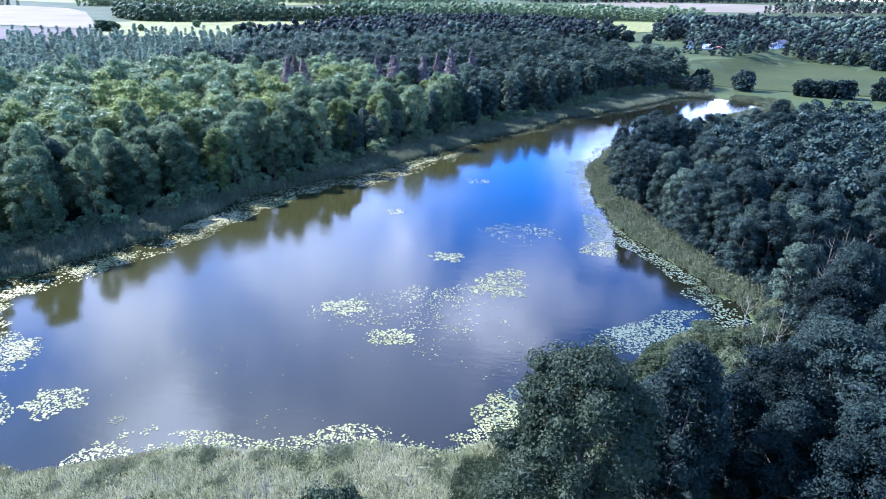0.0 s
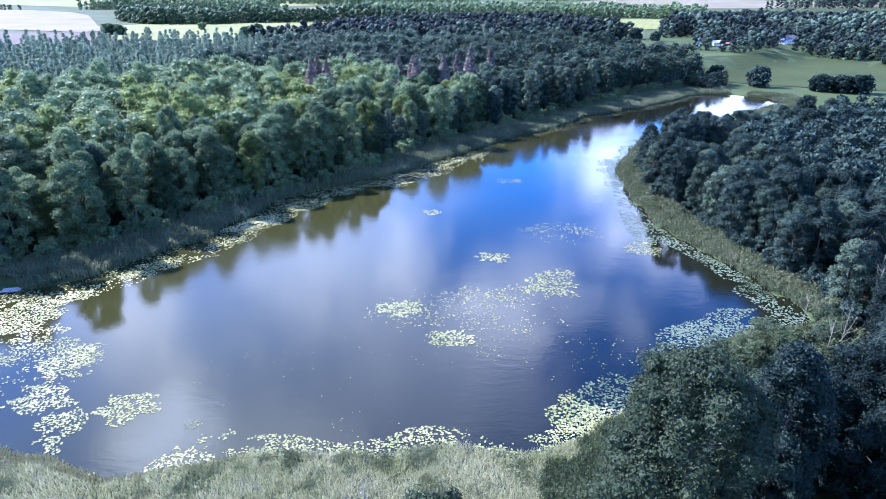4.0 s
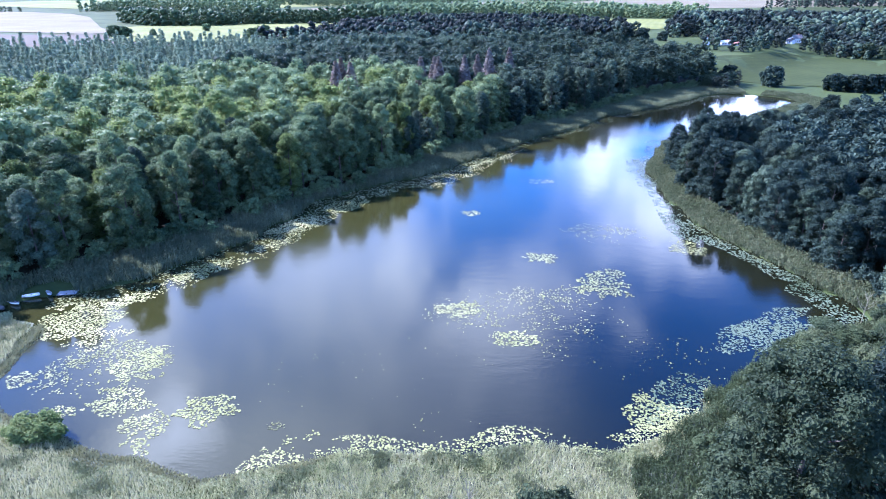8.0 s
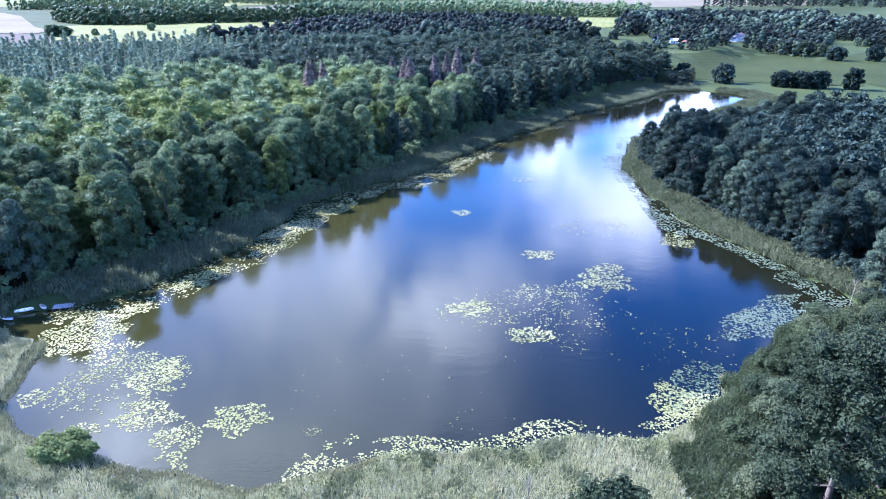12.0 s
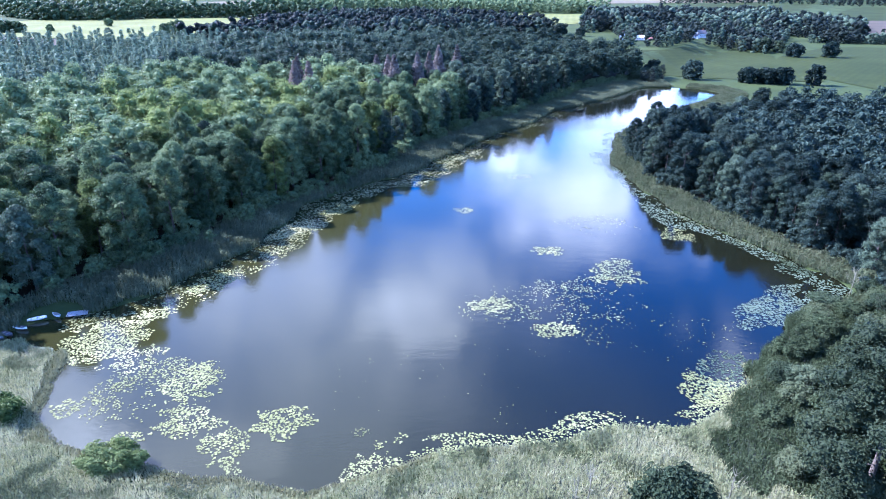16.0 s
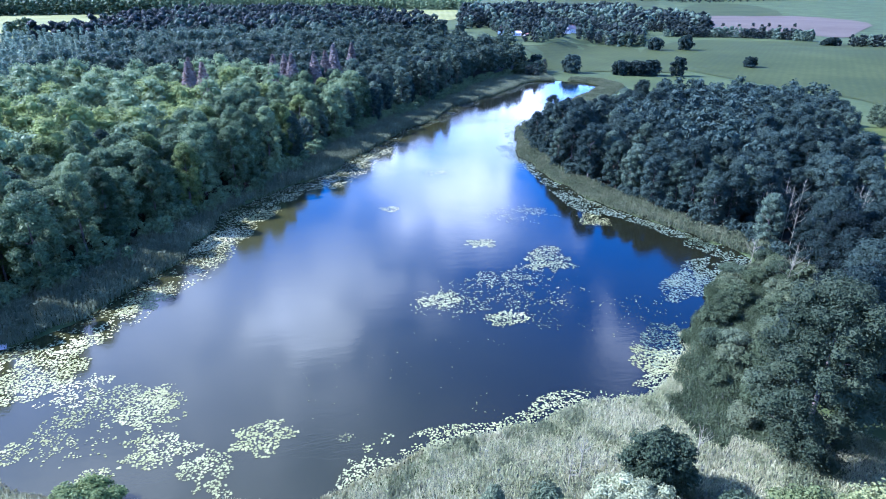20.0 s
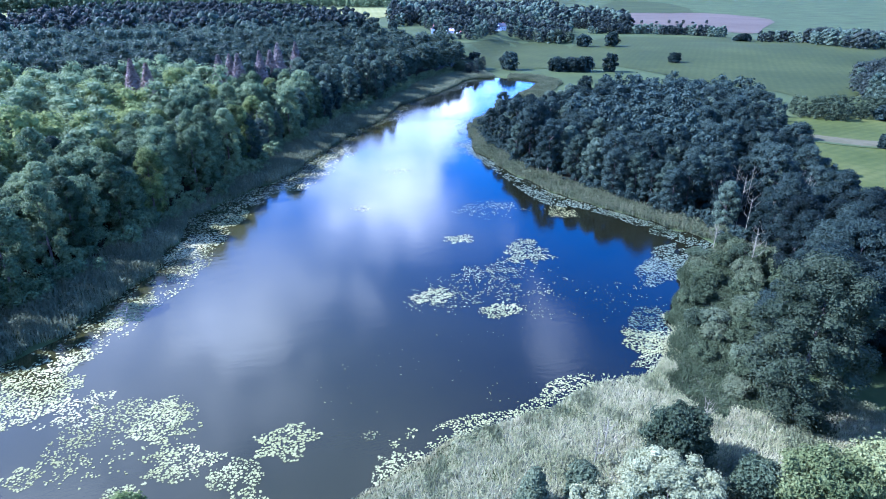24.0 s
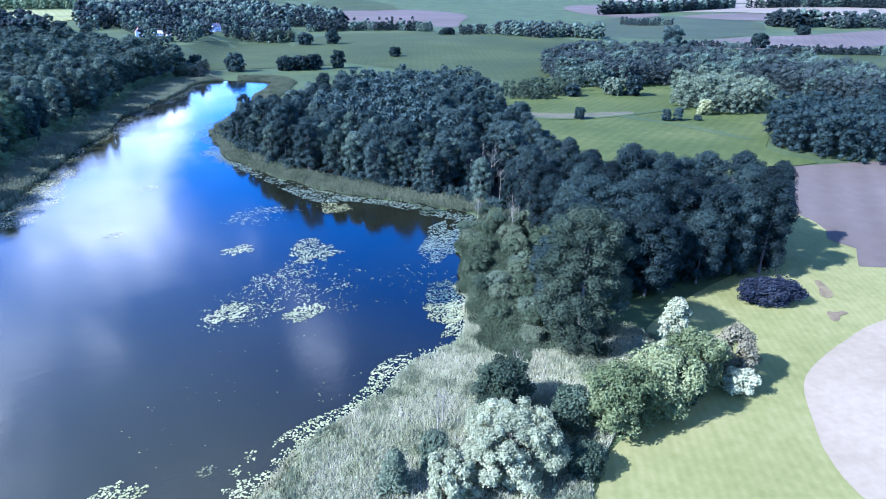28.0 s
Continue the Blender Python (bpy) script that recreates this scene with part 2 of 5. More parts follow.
M_CREAM = leaf_material("pale_yellow_foliage", (0.104, 0.099, 0.049), (0.188, 0.178, 0.092), (0.261, 0.245, 0.138))
M_PURPLE = leaf_material("dark_purple_foliage", (0.0128, 0.0162, 0.0205), (0.0328, 0.0391, 0.0421), (0.0698, 0.0810, 0.0680))
M_DEAD = leaf_material("dead_larch_twigs", (0.1170, 0.1004, 0.0851), (0.1813, 0.1584, 0.1337), (0.2502, 0.2198, 0.1867), 0.2, 0.9)
M_RUST = leaf_material("dying_spruce_needles", (0.0939, 0.0768, 0.0592), (0.1437, 0.1163, 0.0887), (0.1944, 0.1611, 0.1275), 0.2, 0.9)
M_REED = leaf_material("reed_leaves", (0.0632, 0.0777, 0.0360), (0.1249, 0.1449, 0.0660), (0.2401, 0.2346, 0.1382), 0.2, 0.7)
# reed colour lifted to offset the forest shadow on the west belt
M_REEDLIFTED = leaf_material("lifted_reed_leaves", (0.0741, 0.0884, 0.0468), (0.1326, 0.1508, 0.0806), (0.2288, 0.2301, 0.1456), 0.3, 0.7)
# darker copy of the same reed, with cloud shade put into its colour
M_REEDCLOUDED = leaf_material("clouded_reed_leaves", (0.0334, 0.0439, 0.0191), (0.0597, 0.0748, 0.0330), (0.1030, 0.1141, 0.0596), 0.3, 0.7)
M_MARSH = leaf_material("marsh_herbs", (0.1705, 0.1861, 0.0813), (0.2681, 0.2793, 0.1350), (0.3642, 0.3532, 0.2085), 0.3, 0.7)
M_BANK = leaf_material("bank_scrub_leaves", (0.0248, 0.0350, 0.0146), (0.0478, 0.0653, 0.0279), (0.0834, 0.1003, 0.0486), 0.3, 0.7)
M_PAD = leaf_material("lily_leaf", (0.128, 0.136, 0.048), (0.183, 0.191, 0.075), (0.256, 0.248, 0.122), 0.05, 0.32)
# dull leaves; off the forest this dark tone stands for its shadow
M_PADDARK = leaf_material("dull_and_shaded_lily_leaf", (0.0243, 0.0324, 0.0135), (0.0527, 0.0648, 0.0270), (0.1174, 0.1215, 0.0527), 0.05, 0.32)
# grey-teal of sky reflected off the leaves, put into their base colour
M_PADDULL = leaf_material("sky_tinted_lily_leaf", (0.0326, 0.0469, 0.0260), (0.0539, 0.0728, 0.0423), (0.0767, 0.0989, 0.0633), 0.05, 0.3)
M_BARK = plain_material("bark", (0.036, 0.029, 0.022), (0.096, 0.080, 0.064), 3.0, 0.9)
M_SNAG = plain_material("bleached_dead_wood", (0.0893, 0.0874, 0.0532), (0.1575, 0.1564, 0.0988), 4.0, 0.8)
M_GROUND = soil_material("rough_grassland", [(0.3, (0.0179, 0.0262, 0.0078)), (0.55, (0.0331, 0.0459, 0.0137)), (0.75, (0.0570, 0.0631, 0.0240))], 0.02, 0.6)
M_MARSHSOIL = soil_material("marsh_ground", [(0.3, (0.0456, 0.0550, 0.0320)), (0.5, (0.0722, 0.0820, 0.0530)), (0.72, (0.1083, 0.1130, 0.0810))], 0.15, 1.2)
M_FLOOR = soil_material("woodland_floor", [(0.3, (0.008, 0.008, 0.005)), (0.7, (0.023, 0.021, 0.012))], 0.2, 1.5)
M_MEADOW = soil_material("mown_meadow", [(0.25, (0.063, 0.069, 0.015)), (0.5, (0.096, 0.099, 0.026)), (0.75, (0.133, 0.128, 0.043))], 0.035, 0.5, lines=(50, 1.6, 0.05))
# pasture and damp meadow greens lowered to carry cloud shade in their colour
M_PASTURE = soil_material("green_pasture", [(0.3, (0.0142, 0.0207, 0.0047)), (0.5, (0.0214, 0.0290, 0.0061)), (0.72, (0.0333, 0.0414, 0.0095))], 0.012, 0.25, lines=(40, 6.0, 0.06))
M_DAMP = soil_material("damp_meadow", [(0.3, (0.0207, 0.0294, 0.0048)), (0.5, (0.0324, 0.0427, 0.0080)), (0.72, (0.0549, 0.0617, 0.0144))], 0.02, 0.3, lines=(75, 5.0, 0.06))
M_DULLGREEN = soil_material("dull_green_crop", [(0.3, (0.0161, 0.0221, 0.0070)), (0.5, (0.0229, 0.0298, 0.0098)), (0.72, (0.0323, 0.0391, 0.0147))], 0.008, 0.2, lines=(30, 8.0, 0.06))
# hay and stubble fields also lifted in colour for the haze over them
M_HAYFIELD = soil_material("pale_mown_field", [(0.3, (0.0702, 0.0783, 0.0189)), (0.5, (0.0985, 0.1067, 0.0284)), (0.72, (0.1364, 0.1404, 0.0459))], 0.01, 0.2, lines=(10, 14.0, 0.10))
M_ARABLE = soil_material("harrowed_soil", [(0.25, (0.099, 0.081, 0.042)), (0.5, (0.133, 0.113, 0.061)), (0.75, (0.169, 0.147, 0.085))], 0.03, 0.5, lines=(-60, 1.4, 0.02))
M_STUBBLE = soil_material("stubble", [(0.3, (0.0756, 0.0662, 0.0392)), (0.5, (0.0972, 0.0864, 0.0527)), (0.72, (0.1255, 0.1107, 0.0702))], 0.008, 0.2, lines=(20, 12.0, 0.10))
# soil of the reddish fields; on the east field it stands for cloud shade
M_PINKSOIL_AND_SHADE = soil_material("reddish_soil_and_cloud_shade", [(0.3, (0.0437, 0.0358, 0.0221)), (0.6, (0.0598, 0.0504, 0.0336)), (0.75, (0.0747, 0.0638, 0.0431))], 0.008, 0.2, lines=(70, 12.0, 0.10))
M_TRACK = soil_material("wheel_track_grass", [(0.25, (0.038, 0.045, 0.015)), (0.5, (0.063, 0.068, 0.025)), (0.75, (0.096, 0.096, 0.042))], 0.3, 0.8)
M_DIRT = soil_material("trodden_earth", [(0.3, (0.057, 0.046, 0.020)), (0.5, (0.081, 0.065, 0.030)), (0.72, (0.100, 0.092, 0.032))], 0.4, 1.2)
M_OAKPALE = leaf_material("fresh_oak_foliage", (0.0085, 0.0138, 0.0081), (0.0179, 0.0274, 0.0138), (0.0349, 0.0475, 0.0236), 0.3)
M_STRAW = soil_material("dry_sedge", [(0.3, (0.035, 0.039, 0.017)), (0.5, (0.052, 0.052, 0.024)), (0.72, (0.072, 0.067, 0.037))], 0.1, 0.5)
M_MIXED = leaf_material("mixed_wood_foliage", (0.0089, 0.0138, 0.0104), (0.0173, 0.0255, 0.0189), (0.0327, 0.0431, 0.0317), 0.3)
M_FRESH = leaf_material("fresh_green_bush_leaves", (0.040, 0.062, 0.016), (0.075, 0.110, 0.028), (0.120, 0.150, 0.048), 0.35)
M_STRAWREED = leaf_material("bleached_dead_reed", (0.1875, 0.1874, 0.0893), (0.2750, 0.2769, 0.1365), (0.3750, 0.3834, 0.1995), 0.15, 0.8)
M_WHITE = plain_material("white_render", (0.525, 0.517, 0.495), (0.615, 0.608, 0.593), 1.0, 0.8)
M_ROOF = plain_material("grey_roof_tiles", (0.080, 0.072, 0.072), (0.144, 0.128, 0.120), 4.0, 0.8)
M_REDROOF = plain_material("red_roof_tiles", (0.176, 0.068, 0.048), (0.272, 0.120, 0.088), 4.0, 0.8)
M_PANE = plain_material("dark_window", (0.02, 0.025, 0.03), (0.04, 0.045, 0.05), 1.0, 0.1)
M_BOATWHITE = plain_material("white_boat_paint", (0.60, 0.58, 0.53), (0.74, 0.72, 0.67), 6.0, 0.4)
M_BOATBLUE = plain_material("blue_boat_paint", (0.112, 0.143, 0.158), (0.165, 0.195, 0.210), 6.0, 0.4)
M_BOATDARK = plain_material("dark_boat_tar", (0.03, 0.03, 0.035), (0.07, 0.07, 0.075), 6.0, 0.5)
M_PLANK = plain_material("weathered_planks", (0.172, 0.165, 0.152), (0.290, 0.277, 0.257), 5.0, 0.85)

DEAD = [(-63, 318, 31, 7.6), (-54, 320, 32, 7.6), (-43, 340, 31, 7.2), (-32, 368, 32, 7.4), (-21, 380, 32, 7.4), (-58, 330, 30, 7.0), (-37, 352, 30, 7.0)]
RUSTY = [(-97, 282, 30, 7.2), (-99, 296, 29, 7.0), (-92, 289, 29, 7.0)]
HOUSES = [(291, 822, 20, 12, 8, 5.0, 3.6, M_ROOF, "white two-storey farmhouse with grey roof among trees"),
          (280, 806, -60, 8, 5, 3.0, 2.2, M_ROOF, "low white outbuilding beside the farmhouse"),
          (198, 766, 10, 11, 6, 3.0, 2.2, M_WHITE, "low white house among the village trees"),
          (178, 766, 75, 9, 7, 5.0, 4.0, M_REDROOF, "white gabled house with red roof in the village"),
          (208, 758, -10, 5, 4, 2.4, 1.4, M_REDROOF, "small white shed in the village")]

# ---- mesh helpers ----


def mesh_data(name, verts, face_sets, mats, smooth=False):
    """A mesh from vertex rows and (faces, material index) sets, each with faces of one size."""
    me = bpy.data.meshes.new(name)
    verts = np.asarray(verts, np.float32)
    loops = np.concatenate([np.asarray(f, np.int32).ravel() for f, _ in face_sets])
    sizes = np.concatenate([np.full(len(f), np.asarray(f).shape[1], np.int32) for f, _ in face_sets])
    slots = np.concatenate([np.full(len(f), s, np.int32) for f, s in face_sets])
    me.vertices.add(len(verts))
    me.vertices.foreach_set("co", verts.ravel())
    me.loops.add(len(loops))
    me.loops.foreach_set("vertex_index", loops)
    me.polygons.add(len(sizes))
    me.polygons.foreach_set("loop_start", np.concatenate([[0], np.cumsum(sizes)[:-1]]).astype(np.int32))
    me.polygons.foreach_set("material_index", slots)
    me.polygons.foreach_set("use_smooth", np.full(len(sizes), smooth))
    for m in mats:
        me.materials.append(m)
    me.update(calc_edges=True)
    return me


def part(name, me, parent, label=""):
    """Links a mesh as one part under a thing."""
    ob = new(name, me)
    ob.parent = parent
    return tagged(ob, label)


def bm_mesh(name, bm, mat, smooth=False):
    me = bpy.data.meshes.new(name)
    bm.to_mesh(me)
    bm.free()
    me.materials.append(mat)
    if smooth:
        me.polygons.foreach_set("use_smooth", np.full(len(me.polygons), True))
    return me


def box(bm, lo, hi, bevel=0.0):
    r = bmesh.ops.create_cube(bm, size=1.0)
    for v in r["verts"]:
        v.co = Vector([lo[i] + (v.co[i] + 0.5) * (hi[i] - lo[i]) for i in range(3)])
    if bevel:
        bmesh.ops.bevel(bm, geom=list({e for v in r["verts"] for e in v.link_edges}), offset=bevel, segments=1, affect="EDGES")


def smoothstep(a, b, x):
    t = np.clip((x - a) / (b - a), 0, 1)
    return t * t * (3 - 2 * t)


def value_noise(x, y, scale, seed=0):
    """Smooth noise from 0 to 1 on arrays of places; scale is the size of a cell in metres."""
    x, y = np.asarray(x, float) / scale, np.asarray(y, float) / scale
    xi, yi = np.floor(x).astype(np.int64), np.floor(y).astype(np.int64)
    fx, fy = x - xi, y - yi
    fx, fy = fx * fx * (3 - 2 * fx), fy * fy * (3 - 2 * fy)

    def h(i, j):
        n = (i * 374761393 + j * 668265263 + seed * 974634777) & 0x7FFFFFFF
        n = ((n ^ (n >> 13)) * 1274126177) & 0x7FFFFFFF
        return ((n ^ (n >> 16)) & 0xFFFF) / 65535.0

    a, b, c, d = h(xi, yi), h(xi + 1, yi), h(xi, yi + 1), h(xi + 1, yi + 1)
    return (a * (1 - fx) + b * fx) * (1 - fy) + (c * (1 - fx) + d * fx) * fy


def inside(poly, x, y):
    x, y = np.asarray(x, float), np.asarray(y, float)
    res = np.zeros(x.shape, bool)
    n = len(poly)
    for i in range(n):
        (x0, y0), (x1, y1) = poly[i], poly[(i + 1) % n]
        if y0 == y1:
            continue
        hit = ((y0 > y) != (y1 > y)) & (x < (x1 - x0) * (y - y0) / (y1 - y0) + x0)
        res ^= hit
    return res


def distance_to(poly, x, y, closed=True):
    x, y = np.asarray(x, float), np.asarray(y, float)
    best = np.full(x.shape, 1e18)
    n = len(poly)
    for i in range(n if closed else n - 1):
        (x0, y0), (x1, y1) = poly[i], poly[(i + 1) % n]
        dx, dy = x1 - x0, y1 - y0
        t = np.clip(((x - x0) * dx + (y - y0) * dy) / (dx * dx + dy * dy + 1e-9), 0, 1)
        best = np.minimum(best, (x - x0 - t * dx) ** 2 + (y - y0 - t * dy) ** 2)
    return np.sqrt(best)


def rounded(poly, steps=4):
    """A closed Catmull-Rom line through the corners."""
    p = np.array(poly, float)
    out = []
    for i in range(len(p)):
        a, b, c, d = p[i - 1], p[i], p[(i + 1) % len(p)], p[(i + 2) % len(p)]
        for k in range(steps):
            t = k / steps
            out.append(0.5 * (2 * b + (c - a) * t + (2 * a - 5 * b + 4 * c - d) * t * t + (3 * b - a - 3 * c + d) * t ** 3))
    return [tuple(v) for v in out]


# ---- plan ----
SHORE = [(-116, 96), (-108, 100.5), (-100, 105), (-93, 111), (-88, 121), (-82, 133), (-77, 143), (-75, 154), (-73, 166),
         (-70, 178), (-63, 193), (-53, 205), (-44, 215), (-33, 231), (-21, 254), (-4, 287), (16, 314), (37, 354), (66, 386), (91, 419), (113, 452),
         (133, 459), (158, 448), (160, 422), (123, 375), (104, 344), (76, 312), (58, 289), (47, 255), (44, 230), (46, 200),
         (48, 182), (55, 162), (64, 147), (71, 132), (74, 119), (66, 113), (54, 107), (43, 96), (35, 86), (30, 77), (22, 71),
         (10, 68), (-3, 65), (-14, 62), (-25, 60), (-35, 57), (-45, 54), (-56, 55), (-66, 57), (-83, 61), (-89, 65), (-93, 73),
         (-95, 81), (-99, 87), (-105, 91), (-112, 92)]
def ragged(line, amount):
    """The line with small bays and spits."""
    p = np.array(line)
    q = p + amount * (np.stack([value_noise(p[:, 0], p[:, 1], 5.0, 31), value_noise(p[:, 0], p[:, 1], 5.0, 32)], -1) - 0.5)
    return [tuple(v) for v in q]


LAKE = ragged(rounded(SHORE), 4.2)
LEFT_EDGE = [(-121, 104), (-115, 116), (-103, 130), (-96, 146), (-88, 166), (-77, 183), (-69, 195), (-58, 216), (-49, 240),
             (-32, 276), (-10, 314), (14, 351), (42, 395), (74, 449), (127, 500)]
WOOD_WEST = LEFT_EDGE + [(118, 530), (40, 560), (-50, 570), (-160, 560), (-220, 500), (-340, 480), (-420, 420), (-460, 330), (-330, 150), (-190, 60), (-140, 90)]
WOOD_EAST = [(64, 282), (55, 256), (53, 214), (62, 179), (71, 154), (80, 135), (82, 117), (112, 104), (130, 133), (165, 188), (204, 235),
             (228, 280), (208, 318), (155, 318), (112, 298), (84, 287)]
GROVE = [(44, 60), (52, 52), (75, 46), (104, 38), (120, 37), (118, 60), (112, 82), (110, 104), (86, 114), (80, 102), (66, 86), (48, 70)]
MEADOW = [(-30, -30), (-12, 14), (4, 25), (15, 28.5), (30, 27), (39, 26), (45, 34), (50, 45), (80, 46), (112, 44), (130, 60), (150, 90), (180, 96), (170, 60), (200, -20), (120, -80), (30, -80)]
ARABLE_NEAR = [(95, 12), (78, 15), (64, 16), (54, 15), (44, 10), (35, 4), (29, -6), (22, -40), (60, -120), (200, -60), (150, -5)]
ARABLE_EAST = [(172, 86), (196, 86), (230, 69), (256, 54), (300, 20), (240, -30), (128, 19), (135, 30), (137, 38), (150, 46)]


def shore_distance(x, y):
    """Metres from the lake's edge, negative on the water."""
    d = distance_to(LAKE, x, y)
    return np.where(inside(LAKE, x, y), -d, d)


def height(x, y, d=None):
    x, y = np.asarray(x, float), np.asarray(y, float)
    d = shore_distance(x, y) if d is None else d
    r = np.hypot(x, y - 200)
    h = np.where(d < 0, np.maximum(-1.6, d * 0.35), 0.22 + 0.6 * smoothstep(0, 12, d))
    west = smoothstep(0, 40, -(x + 60) + (y - 180) * 0.62)
    h = h + np.where(d > 0, west * 10 * smoothstep(20, 130, d), 0)
    far = smoothstep(120, 700, r)
    roll = (value_noise(x, y, 420, 1) - 0.5) * 7 + (value_noise(x, y, 170, 2) - 0.5) * 2
    h = h + np.where(d > 0, far * roll, 0)
    h = h + 7 * np.exp(-((x - 560) / 190) ** 2 - ((y - 560) / 150) ** 2)
    return h + 55 * smoothstep(1400, 4400, r)


def graded(lo, hi, a, b, step, grow=1.16):
    mid = list(np.arange(a, b + 1e-6, step))
    s, v = step, b
    while v < hi:
        s *= grow
        v += min(s, 220)
        mid.append(v)
    s, v = step, a
    while v > lo:
        s *= grow
        v -= min(s, 220)
        mid.insert(0, v)
    return np.array(mid)


def sheet(name, xs, ys, keep, lift, mat):
    """A sheet over the land from grid lines, with the cells whose centres are kept."""
    X, Y = np.meshgrid(xs, ys)
    Z = height(X.ravel(), Y.ravel()).reshape(X.shape) + lift
    V = np.stack([X, Y, Z], -1).reshape(-1, 3)
    n = len(xs)
    i, j = np.meshgrid(np.arange(len(xs) - 1), np.arange(len(ys) - 1))
    a = (j * n + i).ravel()
    F = np.stack([a, a + 1, a + n + 1, a + n], -1)
    if keep is not None:
        cx, cy = (X[:-1, :-1] + X[1:, 1:]).ravel() / 2, (Y[:-1, :-1] + Y[1:, 1:]).ravel() / 2
        F = F[keep(cx, cy)]
    used, F2 = np.unique(F, return_inverse=True)
    return mesh_data(name, V[used], [(F2.reshape(F.shape), 0)], [mat], smooth=True)


ground = tagged(new("ground", sheet("ground", graded(-4700, 4700, -130, 190, 4), graded(-1500, 4750, 0, 480, 4), None, 0.0, M_GROUND)),
                "rough green grassland round the lake, out to the horizon", "ground", kind="structure")


def patch(name, poly, mat, label, lift=0.1, step=8.0):
    """A field: its outline smoothed, laid close over the ground."""
    line = rounded(poly, 3)
    bm = bmesh.new()
    vs = [bm.verts.new((x, y, 0)) for x, y in line]
    bm.faces.new(vs)
    p = np.array(line)
    for axis in (0, 1):
        for v in np.arange(math.ceil(p[:, axis].min() / step) * step, p[:, axis].max(), step):
            co, no = [0, 0, 0], [0, 0, 0]
            co[axis], no[axis] = v, 1
            bmesh.ops.bisect_plane(bm, geom=bm.verts[:] + bm.edges[:] + bm.faces[:], plane_co=co, plane_no=no)
    bmesh.ops.triangulate(bm, faces=bm.faces[:])
    bm.verts.ensure_lookup_table()
    xy = np.array([v.co[:2] for v in bm.verts])
    z = height(xy[:, 0], xy[:, 1]) + lift
    for v, h in zip(bm.verts, z):
        v.co.z = h
    if sum(f.normal.z for f in bm.faces) < 0:
        bmesh.ops.reverse_faces(bm, faces=bm.faces[:])
    return tagged(new(name, bm_mesh(name, bm, mat, True)), label, "field", kind="structure")


patch("ground_meadow", MEADOW, M_MEADOW, "bright mown meadow grass beside the shrubs", 0.10, 8)
patch("ground_arable", ARABLE_NEAR, M_ARABLE, "pale harrowed field with curved edge", 0.16, 8)
# same harrowed ground as the near field, cloud shade put into its colour
patch("ground_arable", ARABLE_EAST, M_PINKSOIL_AND_SHADE, "harrowed field behind the grove, cloud shade put into its darker soil", 0.16, 8)
for lane in (1.1, 2.7, 5.2, 6.8):
    rim = [(137, 38), (135, 30), (128, 19), (112, 12), (95, 12), (78, 15), (64, 16), (54, 15), (44, 10), (35, 4), (29, -6), (22, -40)]
    sides = []
    for k, (x, y) in enumerate(rim):
        (x0, y0), (x1, y1) = rim[max(k - 1, 0)], rim[min(k + 1, len(rim) - 1)]
        t = Vector((x1 - x0, y1 - y0)).normalized()
        sides.append([(x + t.y * w, y - t.x * w) for w in (-lane - 0.3, -lane + 0.3)])
    patch("ground_track", [s[0] for s in sides] + [s[1] for s in sides[::-1]], M_TRACK, "faint wheel track in the grass along the field's edge", 0.14, 8)
patch("ground_dirt", [(84, 19.6), (85.5, 18.9), (88, 19.4), (90.5, 18.6), (91, 20), (89, 20.6), (88, 22), (85.5, 21.2)], M_DIRT, "bare trodden patch in the meadow", 0.2, 8)
patch("ground_dirt", [(95, 24.5), (98, 24), (101, 26), (104, 29), (103, 30), (99, 27.6), (96, 26.4)], M_DIRT, "bare trodden patch in the meadow", 0.2, 8)
patch("ground_pasture", [(170, 86), (150, 110), (165, 180), (206, 230), (214, 260), (330, 265), (400, 230), (320, 190), (330, 130), (240, 98), (230, 72), (196, 88)], M_DAMP, "green damp meadows with mowing lines", 0.3, 12)
patch("ground_reed_strip", [(202, 224), (221, 200), (260, 184), (269, 190), (235, 208), (213, 231)], M_STRAW, "pale strip of dry reeds across the meadows", 0.42, 8)
patch("ground_ditch", [(258, 188), (259, 166), (260, 141), (254, 113), (249, 112), (252, 141), (252, 166), (250, 186)], M_GROUND, "dark overgrown ditch between the meadows", 0.42, 8)
patch("ground_ditch", [(200, 222), (220, 197), (262, 181), (330, 172), (331, 175), (262, 184), (222, 200), (203, 225)], M_GROUND, "dark overgrown ditch between the meadows", 0.5, 8)
patch("ground_pasture", [(300, 300), (312, 345), (276, 509), (311, 657), (400, 760), (497, 815), (698, 739), (660, 600), (638, 494), (467, 374)], M_PASTURE, "smooth green hill pasture", 0.35, 25)
patch("ground_pasture", [(142, 530), (250, 490), (276, 509), (311, 657), (325, 700), (293, 745), (225, 690), (190, 645), (156, 626)], M_PASTURE, "green pasture below the village", 0.4, 20)
patch("ground_hayfield", [(-556, 756), (-700, 960), (-842, 1240), (-495, 1376), (-410, 1209), (-292, 758), (-321, 695), (-394, 674), (-483, 733)], M_HAYFIELD, "bright green mown field behind the forest", 0.6, 40)
patch("ground_arable", [(-551, 590), (-900, 560), (-1500, 700), (-1000, 830), (-788, 841), (-667, 879), (-556, 750), (-429, 690), (-459, 600), (-520, 520)], M_PINKSOIL_AND_SHADE, "bare reddish field behind the forest", 0.7, 40)
patch("ground_stubble", [(-853, 911), (-1300, 950), (-2200, 1300), (-1900, 1750), (-1367, 1693), (-862, 1139), (-687, 905)], M_STUBBLE, "pale stubble field far behind the forest", 0.8, 60)
